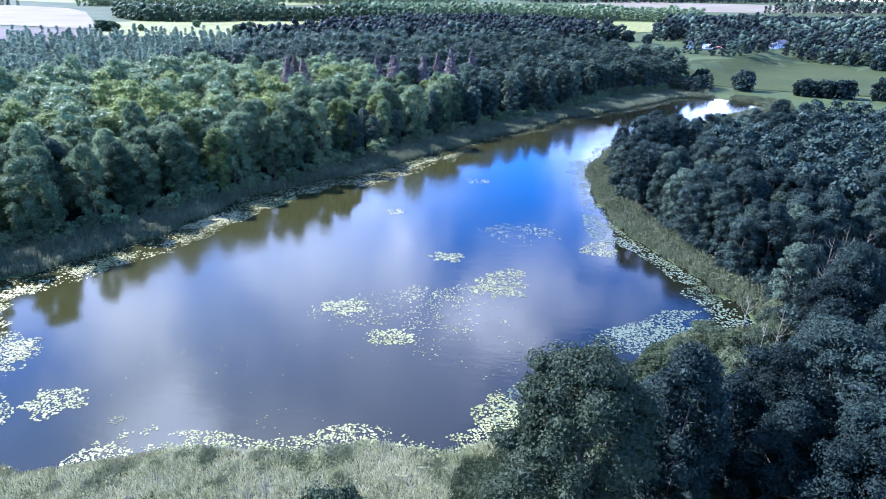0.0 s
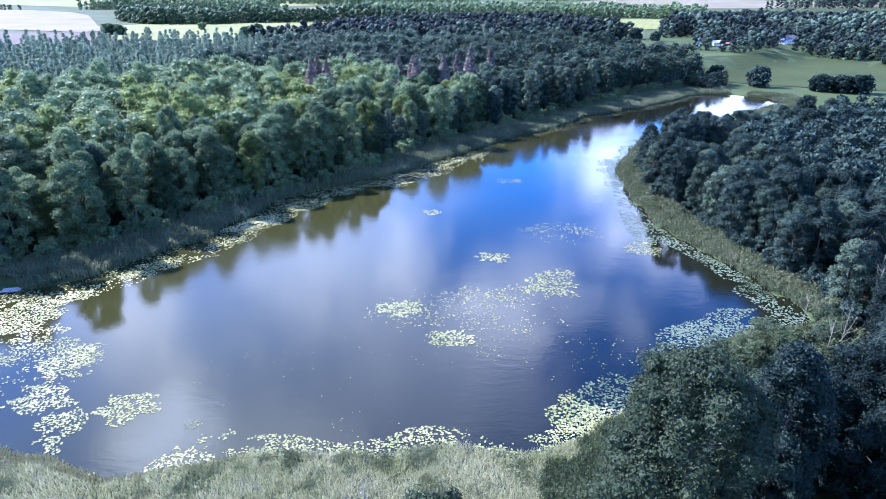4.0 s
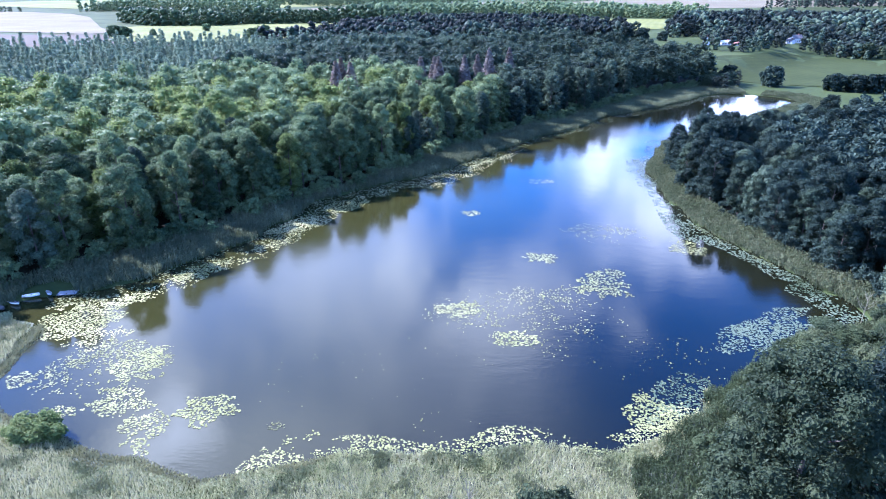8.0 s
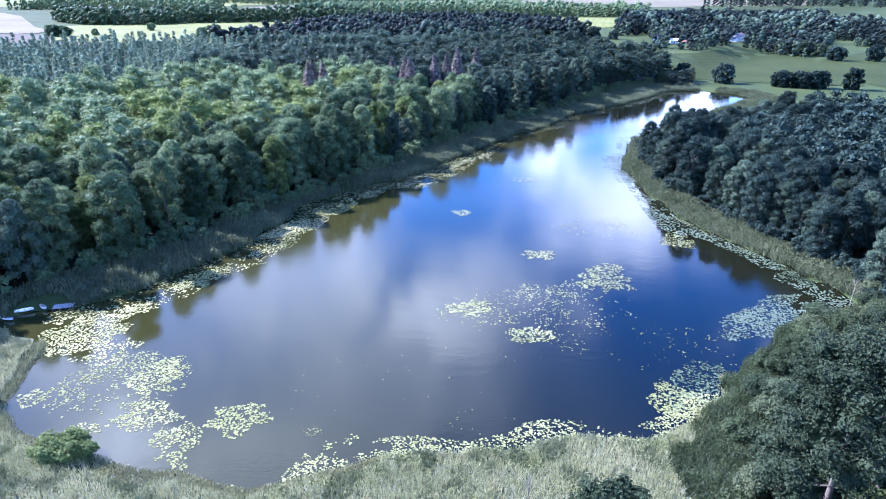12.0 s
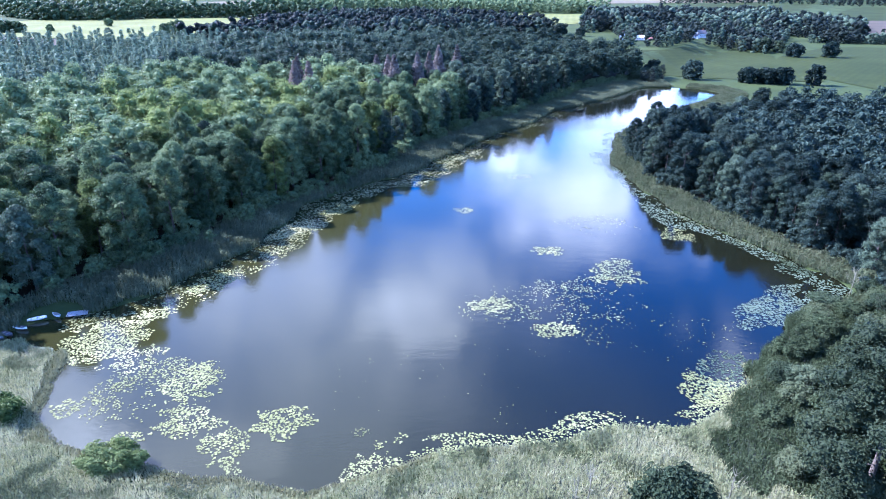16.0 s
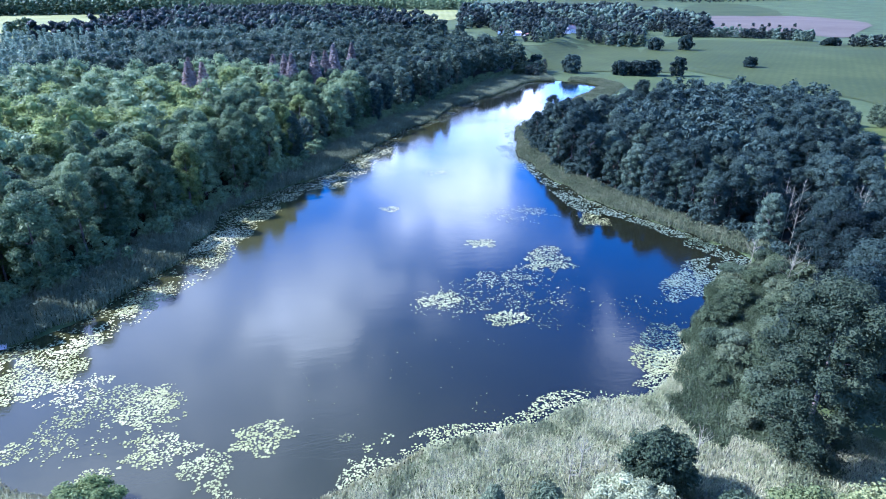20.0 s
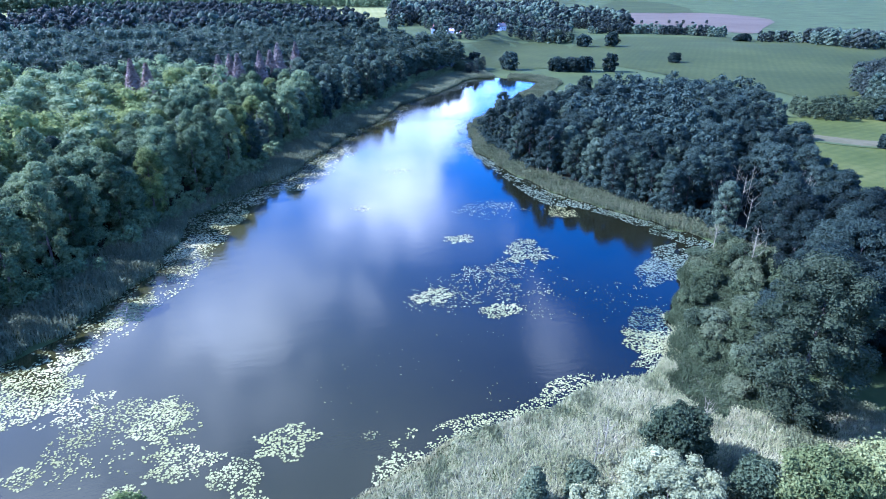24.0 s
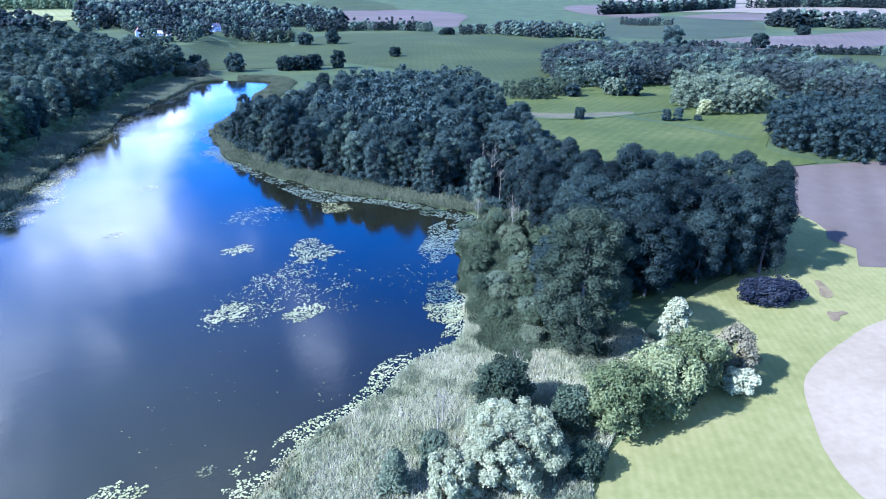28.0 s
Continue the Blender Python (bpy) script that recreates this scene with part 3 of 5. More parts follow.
patch("ground_stubble", [(-1078, 1647), (-1233, 1991), (-1009, 1909), (-924, 1656)], M_STUBBLE, "pale field between tree rows", 0.9, 60)
patch("ground_hayfield", [(-145, 1608), (-141, 1860), (48, 1690), (378, 1700), (300, 1350), (129, 1060), (43, 1180)], M_HAYFIELD, "light green field between two woods", 0.6, 40)
patch("ground_arable", [(565, 905), (640, 1120), (676, 1374), (900, 1600), (1237, 1600), (1200, 1300), (900, 1000), (770, 883), (727, 960)], M_PINKSOIL_AND_SHADE, "reddish ploughed field behind the hill", 0.6, 40)
patch("ground_pasture", [(676, 1400), (900, 1640), (1237, 1640), (1500, 2300), (900, 2400), (450, 1800)], M_PASTURE, "distant green field", 0.8, 60)
patch("ground_pasture", [(856, 641), (1279, 914), (1611, 923), (1592, 684), (1147, 478), (869, 484)], M_DULLGREEN, "long dull green field with a hedge", 0.5, 40)
patch("ground_arable", [(734, 388), (787, 430), (975, 446), (1200, 400), (1500, 360), (1400, 240), (1011, 250), (831, 250), (785, 331)], M_PINKSOIL_AND_SHADE, "brownish field beyond the wood", 0.6, 40)
patch("ground_pasture", [(751, 244), (821, 199), (900, 80), (760, 60), (640, 150), (704, 204)], M_PASTURE, "light green field beyond the wood", 0.6, 40)
patch("ground_arable", [(1433, 951), (1629, 1286), (2000, 1500), (2300, 1250), (1800, 1080), (1640, 960)], M_PINKSOIL_AND_SHADE, "distant reddish field", 0.8, 60)
patch("ground_stubble", [(1729, 1145), (2457, 1124), (3117, 798), (2112, 533), (1954, 638), (1996, 911)], M_STUBBLE, "far pale fields near the horizon", 1.0, 80)
patch("ground_arable", [(1620, 680), (1640, 900), (1940, 880), (1950, 640), (1800, 520)], M_PINKSOIL_AND_SHADE, "distant pale reddish field", 0.9, 60)
patch("ground_stubble", [(2300, 1300), (2600, 2200), (3600, 2300), (4000, 1200), (3200, 850), (2500, 1180)], M_STUBBLE, "far pale fields near the horizon", 1.2, 100)
patch("ground_stubble", [(100, 2650), (100, 3100), (347, 3503), (900, 3300), (1300, 2650), (501, 2500)], M_STUBBLE, "far pale fields near the horizon", 1.0, 80)
patch("ground_stubble", [(-900, 2200), (-500, 2900), (50, 3000), (40, 2500), (-300, 2350)], M_STUBBLE, "far pale field near the horizon", 1.0, 80)
patch("ground_hayfield", [(-2200, 2300), (-1900, 3300), (-900, 3200), (-1000, 2300), (-1500, 2000)], M_HAYFIELD, "far light green field near the horizon", 1.0, 80)

# ---- water ----
def lake_water():
    line = [Vector((x, y)) for x, y in LAKE]
    bm = bmesh.new()
    c = []
    for i, p in enumerate(line):
        a, b = line[i - 1], line[(i + 1) % len(line)]
        t = (b - a).normalized()
        c.append(bm.verts.new((p.x - t.y * 3.0, p.y + t.x * 3.0, 0.0)))
    bm.faces.new(c)
    bmesh.ops.triangulate(bm, faces=bm.faces[:])
    if sum(f.normal.z for f in bm.faces) < 0:
        bmesh.ops.reverse_faces(bm, faces=bm.faces[:])
    return tagged(new("water", bm_mesh("water", bm, M_WATER)), "calm lake water reflecting blue sky and clouds", "lake", kind="structure")


lake_water()


# ---- trees ----
def ico(level):
    bm = bmesh.new()
    bmesh.ops.create_icosphere(bm, subdivisions=level, radius=1.0)
    V = np.array([v.co[:] for v in bm.verts])
    F = np.array([[v.index for v in f.verts] for f in bm.faces])
    bm.free()
    return V, F


ICO1, ICO2 = ico(1), ico(2)


def unit(v):
    return v / np.maximum(np.linalg.norm(v, axis=-1, keepdims=True), 1e-9)


def cards(r, at, normal, size):
    """Leaf sprays: kite-shaped blades of four corners with a fold, set about their normals."""
    n = len(at)
    side = unit(np.cross(normal, r.normal(size=(n, 3))))
    other = np.cross(normal, side)
    a = size[:, None] * side
    b = size[:, None] * other * r.uniform(0.5, 0.9, (n, 1))
    k = normal * size[:, None] * 0.22
    V = np.stack([at - a - k, at - b * 0.9 + k, at + a * 1.1 - k, at + b + k], 1).reshape(-1, 3)
    return V, np.arange(4 * n).reshape(n, 4)


def crown_arrays(seed, tall, wide, base, lobes, leaves, leaf, level=1, shape="round", core=0.68, lobe_scale=1.0):
    """A crown of overlapping leaf masses: vertex rows, triangles and leaf quads."""
    r = np.random.default_rng(seed)
    ico_v, ico_f = (ICO1, ICO2)[level - 1]
    V, T, Q, n = [], [], [], 0
    for i in range(lobes):
        u = (i + r.uniform(0.2, 0.8)) / lobes
        z = base + (tall - base) * u ** 0.92
        if shape == "cone":
            reach = wide * (1.02 - u) ** 0.85
        elif shape == "tall":
            reach = wide * (math.sin(math.pi * min(0.98, 0.18 + 0.8 * u)) ** 0.6)
        else:
            reach = wide * math.sqrt(max(0.05, 1 - (2 * u - 0.88) ** 2 / 1.65))
        ang = i * 2.39996 + r.uniform(-0.5, 0.5)
        size = wide * r.uniform(0.34, 0.52) * lobe_scale * (1.25 - 0.5 * u if shape == "cone" else 1.0)
        rad = max(reach - 0.7 * size, 0.05 * wide) * (1 - 0.6 * (u > 0.92)) * r.uniform(0.25, 1.0) ** 0.5
        c = np.array([rad * math.cos(ang), rad * math.sin(ang), min(z, tall - size * 0.7)])
        squash = np.array([1, 1, r.uniform(0.65, 0.95)])
        if core:
            rough = r.uniform(0.72, 1.16, (len(ico_v), 1))
            V.append(c + ico_v * rough * size * core * squash)
            T.append(ico_f + n)
            n += len(ico_v)
        d = unit(r.normal(size=(leaves, 3)) + np.array([0.25 * math.cos(ang), 0.25 * math.sin(ang), 0.35]))
        at = c + d * squash * size * r.uniform(0.68, 1.24, (leaves, 1))
        v, q = cards(r, at, unit(d * 0.7 + np.array([0, 0, 0.35]) + r.normal(size=(leaves, 3)) * 0.33), leaf * r.uniform(0.6, 1.3, leaves))
        V.append(v)
        Q.append(q + n)
        n += len(v)
    return np.concatenate(V), np.concatenate(T) if T else np.zeros((0, 3), int), np.concatenate(Q)


def crown_mesh(name, mat, arrays):
    V, T, Q = arrays
    sets = ([(T, 0)] if len(T) else []) + [(Q, 0)]
    return mesh_data(name, V, sets, [mat])


def tube(points, radii, sides=7):
    """Tapered tubes along points: vertex rows and quads."""
    V, Q = [], []
    for i, (p, rad) in enumerate(zip(points, radii)):
        for k in range(sides):
            a = 2 * math.pi * k / sides
            V.append((p[0] + rad * math.cos(a), p[1] + rad * math.sin(a), p[2]))
            if i:
                b, c = (i - 1) * sides, i * sides
                Q.append((b + k, b + (k + 1) % sides, c + (k + 1) % sides, c + k))
    return np.array(V), np.array(Q)


def trunk_arrays(seed, tall, base, wide, limbs=4):
    r = np.random.default_rng(seed)
    rad = 0.016 * tall
    lean = r.uniform(-0.5, 0.5, 2)
    pts = [(lean[0] * u * u, lean[1] * u * u, -0.4 + (tall * 0.8 + 0.4) * u) for u in (0, 0.06, 0.3, 0.6, 1)]
    V, Q = tube(pts, [rad * 1.7, rad * 1.1, rad * 0.85, rad * 0.5, rad * 0.12])
    for k in range(limbs):
        a, z = r.uniform(0, 6.28), base + (tall * 0.7 - base) * (k + 0.5) / limbs
        reach = wide * 0.7
        p = [(0, 0, z), (math.cos(a) * reach * 0.5, math.sin(a) * reach * 0.5, z + 1.0), (math.cos(a) * reach, math.sin(a) * reach, z + 2.4)]
        v, q = tube(p, [rad * 0.4, rad * 0.26, rad * 0.08], 5)
        Q = np.concatenate([Q, q + len(V)])
        V = np.concatenate([V, v])
    return V, Q


def trunk_mesh(name, seed, tall, base, wide, limbs=4, mat=None):
    V, Q = trunk_arrays(seed, tall, base, wide, limbs)
    return mesh_data(name, V, [(Q, 0)], [mat or M_BARK], smooth=True)


def tree_thing(name, kind_mesh, trunk, label, category, group=""):
    ob = new(name)
    part("trunk", trunk, ob)
    part("crown", kind_mesh, ob)
    return tagged(ob, label, category, group)


def scatter(poly, spacing, seed, jitter=0.38):
    r = np.random.default_rng(seed)
    p = np.array(poly)
    xs, ys = np.arange(p[:, 0].min(), p[:, 0].max(), spacing), np.arange(p[:, 1].min(), p[:, 1].max(), spacing * 0.87)
    X, Y = np.meshgrid(xs, ys)
    X = X + (np.arange(len(ys)) % 2)[:, None] * spacing / 2
    X, Y = X.ravel() + r.uniform(-jitter, jitter, X.size) * spacing, Y.ravel() + r.uniform(-jitter, jitter, X.size) * spacing
    k = inside(poly, X, Y)
    return X[k], Y[k]


def wood_stuff(name, x, y, variants, mat, label, seed, scale=(0.85, 1.15), pick=None):
    """A wood of many crowns joined into one mesh."""
    r = np.random.default_rng(seed)
    z = height(x, y)
    V, T, Q, n = [], [], [], 0
    for i in range(len(x)):
        v, t, q = variants[r.integers(len(variants)) if pick is None else pick[i]]
        s, a = r.uniform(*scale), r.uniform(0, 6.28)
        ca, sa = math.cos(a) * s * r.uniform(0.9, 1.1), math.sin(a) * s
        w = np.stack([v[:, 0] * ca - v[:, 1] * sa + x[i], v[:, 0] * sa + v[:, 1] * ca + y[i], v[:, 2] * s * r.uniform(0.9, 1.1) + z[i] - 0.3], -1)
        V.append(w)
        T.append(t + n)
        Q.append(q + n)
        n += len(v)
    me = mesh_data(name, np.concatenate(V), [(np.concatenate(T), 0), (np.concatenate(Q), 0)], [mat])
    return tagged(new(name, me), label, "trees", kind="stuff")


# kinds of single trees: height, half width
FOREST_KINDS = []
for s, (tall, wide, base, shape, mat) in enumerate([
        (22, 6.8, 2.5, "round", M_LEAF), (24, 5.4, 2, "tall", M_LEAF), (20, 7.0, 2, "round", M_LEAF), (24, 7.2, 3, "round", M_LEAF),
        (19, 4.8, 2, "tall", M_ALDERGREY), (22, 5.0, 2, "tall", M_LEAF), (21, 5.6, 2, "round", M_YELLOWLEAF)]):
    FOREST_KINDS.append((crown_mesh("crown", mat, crown_arrays(100 + s, tall, wide, base, 40, 190, 0.24, level=2, shape=shape, lobe_scale=0.64)),
                         trunk_mesh("trunk", 50 + s, tall, base, wide), tall, wide))
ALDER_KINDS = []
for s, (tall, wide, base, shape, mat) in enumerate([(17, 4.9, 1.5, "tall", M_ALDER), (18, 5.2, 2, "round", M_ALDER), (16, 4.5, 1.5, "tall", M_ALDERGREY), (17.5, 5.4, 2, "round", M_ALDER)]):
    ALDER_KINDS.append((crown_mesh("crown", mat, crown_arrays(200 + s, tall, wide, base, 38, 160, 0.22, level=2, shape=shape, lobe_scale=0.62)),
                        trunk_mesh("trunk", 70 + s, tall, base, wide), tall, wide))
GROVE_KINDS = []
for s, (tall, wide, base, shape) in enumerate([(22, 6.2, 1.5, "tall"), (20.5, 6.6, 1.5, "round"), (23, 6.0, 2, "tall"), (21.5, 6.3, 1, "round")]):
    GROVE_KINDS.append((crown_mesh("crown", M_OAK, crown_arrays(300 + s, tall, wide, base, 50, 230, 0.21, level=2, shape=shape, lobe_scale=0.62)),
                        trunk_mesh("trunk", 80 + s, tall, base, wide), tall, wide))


def plant_all(kinds, x, y, name, label, group, seed, scale=(0.85, 1.15)):
    r = np.random.default_rng(seed)
    z = height(x, y)
    for i in range(len(x)):
        crown, trunk, tall, wide = kinds[r.integers(len(kinds))]
        ob = tree_thing(name, crown, trunk, label, "tree", group)
        s = r.uniform(*scale)
        if name == "alder_tree" and math.hypot(x[i] - 104, y[i] - 122) < 22:
            crown, trunk, s = kinds[2][0], kinds[2][1], s * 0.66
        if name == "alder_tree":
            s *= 0.72 + 0.28 * float(smoothstep(0, 45, np.hypot(x[i] - 58, y[i] - 285)))
        ob.matrix_basis = Matrix.LocRotScale((x[i], y[i], z[i]), Euler((0, 0, r.uniform(0, 6.28))), (s, s, s * r.uniform(0.94, 1.08)))


FX, FY = scatter(WOOD_WEST, 8.8, 11)
stand = np.ones(len(FX), bool)
for gx, gy, *_ in DEAD + RUSTY:
    stand &= (np.hypot(FX - gx, FY - gy) > 5.5)
FX, FY = FX[stand], FY[stand]
front = distance_to(LEFT_EDGE, FX, FY, closed=False)
near = (front < 38) & (FY < 420)
# north of this wavering line the forest's shade goes into darker leaves
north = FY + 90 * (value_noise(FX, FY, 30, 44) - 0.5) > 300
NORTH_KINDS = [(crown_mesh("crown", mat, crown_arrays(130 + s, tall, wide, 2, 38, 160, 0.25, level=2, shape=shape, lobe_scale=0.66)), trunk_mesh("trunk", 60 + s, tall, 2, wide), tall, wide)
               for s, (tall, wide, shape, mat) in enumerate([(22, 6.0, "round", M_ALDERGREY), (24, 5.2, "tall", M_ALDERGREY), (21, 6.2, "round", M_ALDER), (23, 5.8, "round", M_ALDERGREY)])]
plant_all(FOREST_KINDS, FX[near & ~north], FY[near & ~north], "broadleaf_tree", "tall green broadleaf tree at the edge of the lakeside forest", "trees of the forest edge", 12, (0.8, 1.12))
plant_all(NORTH_KINDS, FX[near & north], FY[near & north], "broadleaf_tree", "tall broadleaf tree at the far edge of the forest, leaf colour darkened for shade", "trees of the forest edge", 17, (0.8, 1.12))
rest = ~near
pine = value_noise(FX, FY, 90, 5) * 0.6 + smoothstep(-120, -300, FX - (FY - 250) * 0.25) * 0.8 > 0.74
LOW_KINDS = [crown_arrays(400 + i, t, w, b0, 18, 50, 0.38, shape=s, lobe_scale=0.9) for i, (t, w, b0, s) in enumerate([(22, 6.2, 7, "round"), (24, 5.6, 7, "tall"), (20, 6.4, 6, "round"), (23, 6.2, 8, "round")])]
BACK_KINDS = [crown_arrays(410 + i, t, w, b0, 9, 26, 0.66, shape=s, lobe_scale=1.2) for i, (t, w, b0, s) in enumerate([(22, 5.4, 10, "round"), (24, 5.0, 10, "tall"), (20, 5.8, 9, "round")])]
PINE_KINDS = [crown_arrays(420 + i, t, w, 6, 11, 42, 0.4, shape="cone", lobe_scale=0.9) for i, (t, w) in enumerate([(24, 3.9), (26, 4.2), (22, 3.6)])]
back = rest & (front > 125)
mid = rest & ~back
pale = (value_noise(FX, FY, 16, 8) > 0.67) & ~north
wood_stuff("forest", FX[mid & ~pine & ~pale & ~north], FY[mid & ~pine & ~pale & ~north], LOW_KINDS, M_LEAF, "dense green broadleaf forest beside the lake", 13, (0.88, 1.15))
wood_stuff("forest", FX[mid & ~pine & ~pale & north], FY[mid & ~pine & ~pale & north], LOW_KINDS, M_ALDERGREY, "dense broadleaf forest beside the far lake, leaf colour darkened for shade", 18, (0.88, 1.15))
wood_stuff("forest", FX[mid & ~pine & pale], FY[mid & ~pine & pale], LOW_KINDS, M_YELLOWLEAF, "lighter yellow-green trees scattered through the forest", 15, (0.8, 1.1))
wood_stuff("forest", FX[back & ~pine & ~north], FY[back & ~pine & ~north], BACK_KINDS, M_LEAF, "dense green broadleaf forest away from the lake", 16, (0.8, 1.15))
wood_stuff("forest", FX[back & ~pine & north], FY[back & ~pine & north], BACK_KINDS, M_ALDERGREY, "dense broadleaf forest away from the lake, leaf colour darkened for shade", 19, (0.8, 1.15))
wood_stuff("forest", FX[rest & pine], FY[rest & pine], PINE_KINDS, M_PINE, "blue-green pine and spruce forest behind the broadleaf trees, paled for haze", 14)
patch("ground_forest_floor", WOOD_WEST, M_FLOOR, "near-black ground under the forest", 0.08, 25)

EX, EY = scatter(WOOD_EAST, 7.4, 21)
edge = distance_to([(112, 298), (84, 287), (64, 282), (55, 256), (53, 214), (62, 179), (71, 154), (80, 135), (82, 117), (100, 106), (130, 133), (165, 188), (204, 235)], EX, EY, closed=False)
near = edge <= np.sort(edge)[295]
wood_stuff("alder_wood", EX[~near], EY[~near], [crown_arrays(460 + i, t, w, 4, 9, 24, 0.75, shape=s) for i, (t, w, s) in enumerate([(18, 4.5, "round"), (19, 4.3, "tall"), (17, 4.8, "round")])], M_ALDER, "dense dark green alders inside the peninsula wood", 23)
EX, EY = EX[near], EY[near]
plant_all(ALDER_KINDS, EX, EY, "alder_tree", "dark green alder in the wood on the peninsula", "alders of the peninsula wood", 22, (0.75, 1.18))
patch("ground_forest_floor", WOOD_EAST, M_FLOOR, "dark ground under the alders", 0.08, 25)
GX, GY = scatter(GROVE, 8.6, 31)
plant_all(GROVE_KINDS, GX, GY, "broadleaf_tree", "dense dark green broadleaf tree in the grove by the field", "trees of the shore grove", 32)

# far woods: outline, spacing
FAR_KINDS = [crown_arrays(440 + i, t, w, 0.5, 8, 12, 0.85, shape="round", lobe_scale=1.15, core=0.92) for i, (t, w) in enumerate([(19, 5.5), (21, 6.0), (17, 5.2)])]


MID_KINDS = [crown_arrays(450 + i, t, w, 1, 14, 40, 0.46, shape="round", lobe_scale=0.9) for i, (t, w) in enumerate([(19, 6.0), (21, 6.4), (17, 5.6)])]


def far_wood(poly, mat, label, seed, spacing=9.0, name="wood", scale=(0.8, 1.2)):
    x, y = scatter(poly, spacing * (1.0 if np.hypot(*poly[0]) < 560 else 1.18), seed)
    if np.hypot(*poly[0]) > 1000:
        scale = (scale[0] * 1.25, scale[1] * 1.5)
    for hx, hy, *_ in HOUSES:
        along = (hx - x) * hx / math.hypot(hx, hy) + (hy - y) * hy / math.hypot(hx, hy)
        aside = np.abs((hx - x) * hy / math.hypot(hx, hy) - (hy - y) * hx / math.hypot(hx, hy))
        k = ~((aside < 7) & (along > -8) & (along < 60))
        x, y = x[k], y[k]
    kinds = MID_KINDS if np.hypot(*poly[0]) < 560 else FAR_KINDS
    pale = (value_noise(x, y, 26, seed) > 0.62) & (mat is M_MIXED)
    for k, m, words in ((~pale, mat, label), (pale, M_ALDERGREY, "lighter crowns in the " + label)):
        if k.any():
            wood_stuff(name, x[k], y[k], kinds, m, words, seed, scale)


far_wood([(-300, 620), (-285, 760), (-300, 960), (-270, 1180), (-160, 1270), (20, 1170), (118, 870), (60, 740), (-60, 670)], M_MIXED, "dark mixed wood on the ridge behind the forest", 41, 10)
far_wood([(160, 700), (193, 668), (225, 705), (255, 745), (293, 758), (325, 715), (365, 760), (453, 920), (480, 1010), (330, 950), (200, 900)], M_MIXED, "wood round the village houses", 42, 9.6, scale=(0.5, 0.95))
far_wood([(150, 880), (330, 960), (480, 1010), (560, 920), (760, 1250), (700, 1500), (450, 1650), (280, 1400), (190, 1100)], M_MIXED, "long dark wood behind the village", 43, 12.5, scale=(0.75, 1.4))
far_wood([(465, 880), (554, 872), (605, 845), (635, 790), (655, 800), (620, 870), (560, 900), (470, 905)], M_MIXED, "hedge of trees along the hill field", 44, 6, scale=(0.5, 0.85))
far_wood([(610, 690), (640, 735), (690, 720), (660, 670)], M_MIXED, "clump of trees on the hill's edge", 45, 9, scale=(0.5, 0.8))
far_wood([(628, 620), (631, 555), (702, 570), (720, 525), (790, 560), (800, 650), (730, 730), (680, 690)], M_MIXED, "wooded hollow behind the hill", 62, 9, scale=(0.7, 1.05))
far_wood([(321, 275), (345, 245), (380, 240), (420, 200), (400, 140), (378, 90), (491, 110), (575, 235), (557, 315), (520, 400), (430, 380), (360, 330)], M_MIXED, "broad dark wood beyond the damp meadows", 46, 8.5, scale=(0.75, 1.05))
far_wood([(308, 122), (243, 98), (236, 72), (248, 52), (300, 40), (350, 75)], M_OAK, "dense dark block of trees beside the field", 47, 7.5, scale=(0.75, 0.95))
far_wood([(300, 178), (303, 146), (330, 132), (370, 150), (390, 190), (350, 205)], M_GREYLEAF, "grey-green willows at the meadow's edge", 48, 8, scale=(0.75, 1.0))
far_wood([(246, 266), (262, 248), (312, 252), (320, 262), (280, 275), (255, 280)], M_GREYLEAF, "grey-green willow hedge along the meadow", 49, 6, scale=(0.35, 0.6))
far_wood([(1115, 735), (1143, 690), (1245, 700), (1230, 760), (1150, 780)], M_MIXED, "island of bushes in the dull green field", 63, 10, scale=(0.35, 0.55))
far_wood([(1398, 562), (1390, 510), (1490, 480), (1530, 540), (1450, 600)], M_MIXED, "clump of trees between fields", 64, 10)
far_wood([(734, 405), (761, 371), (795, 344), (808, 354), (772, 386), (744, 417)], M_MIXED, "hedge with bushes between fields", 65, 4.2, scale=(0.3, 0.5))
far_wood([(743, 300), (770, 247), (804, 195), (820, 203), (786, 254), (757, 308)], M_MIXED, "hedge with bushes between fields", 66, 4.2, scale=(0.35, 0.55))
far_wood([(1436, 438), (1525, 419), (1530, 381), (1600, 400), (1560, 460), (1480, 480)], M_MIXED, "clump of trees between fields", 67, 11)
far_wood([(1503, 1074), (1657, 1040), (1815, 1040), (2232, 1020), (2250, 1060), (1830, 1080), (1600, 1110)], M_MIXED, "far row of trees between fields", 68, 8)
far_wood([(2232, 1000), (2388, 892), (2513, 754), (2510, 639), (2560, 640), (2570, 780), (2400, 930)], M_MIXED, "far row of trees between fields", 69, 9)
far_wood([(-1018, 1400), (-830, 1243), (-680, 1249), (-654, 1321), (-495, 1376), (-312, 1362), (-300, 1410), (-500, 1440), (-680, 1390), (-800, 1320), (-1000, 1480)], M_LEAF, "row of trees behind the bright field", 50, 11)
far_wood([(-495, 1450), (-339, 1500), (-162, 1880), (49, 1800), (158, 1760), (357, 1730), (420, 1900), (100, 2100), (-200, 2200), (-480, 1950)], M_LEAF, "wood along the far light field", 51, 15)
far_wood([(-1464, 1833), (-1240, 2010), (-1000, 1930), (-850, 1950), (-900, 2100), (-1500, 2100)], M_LEAF, "wood between far fields", 52, 16)
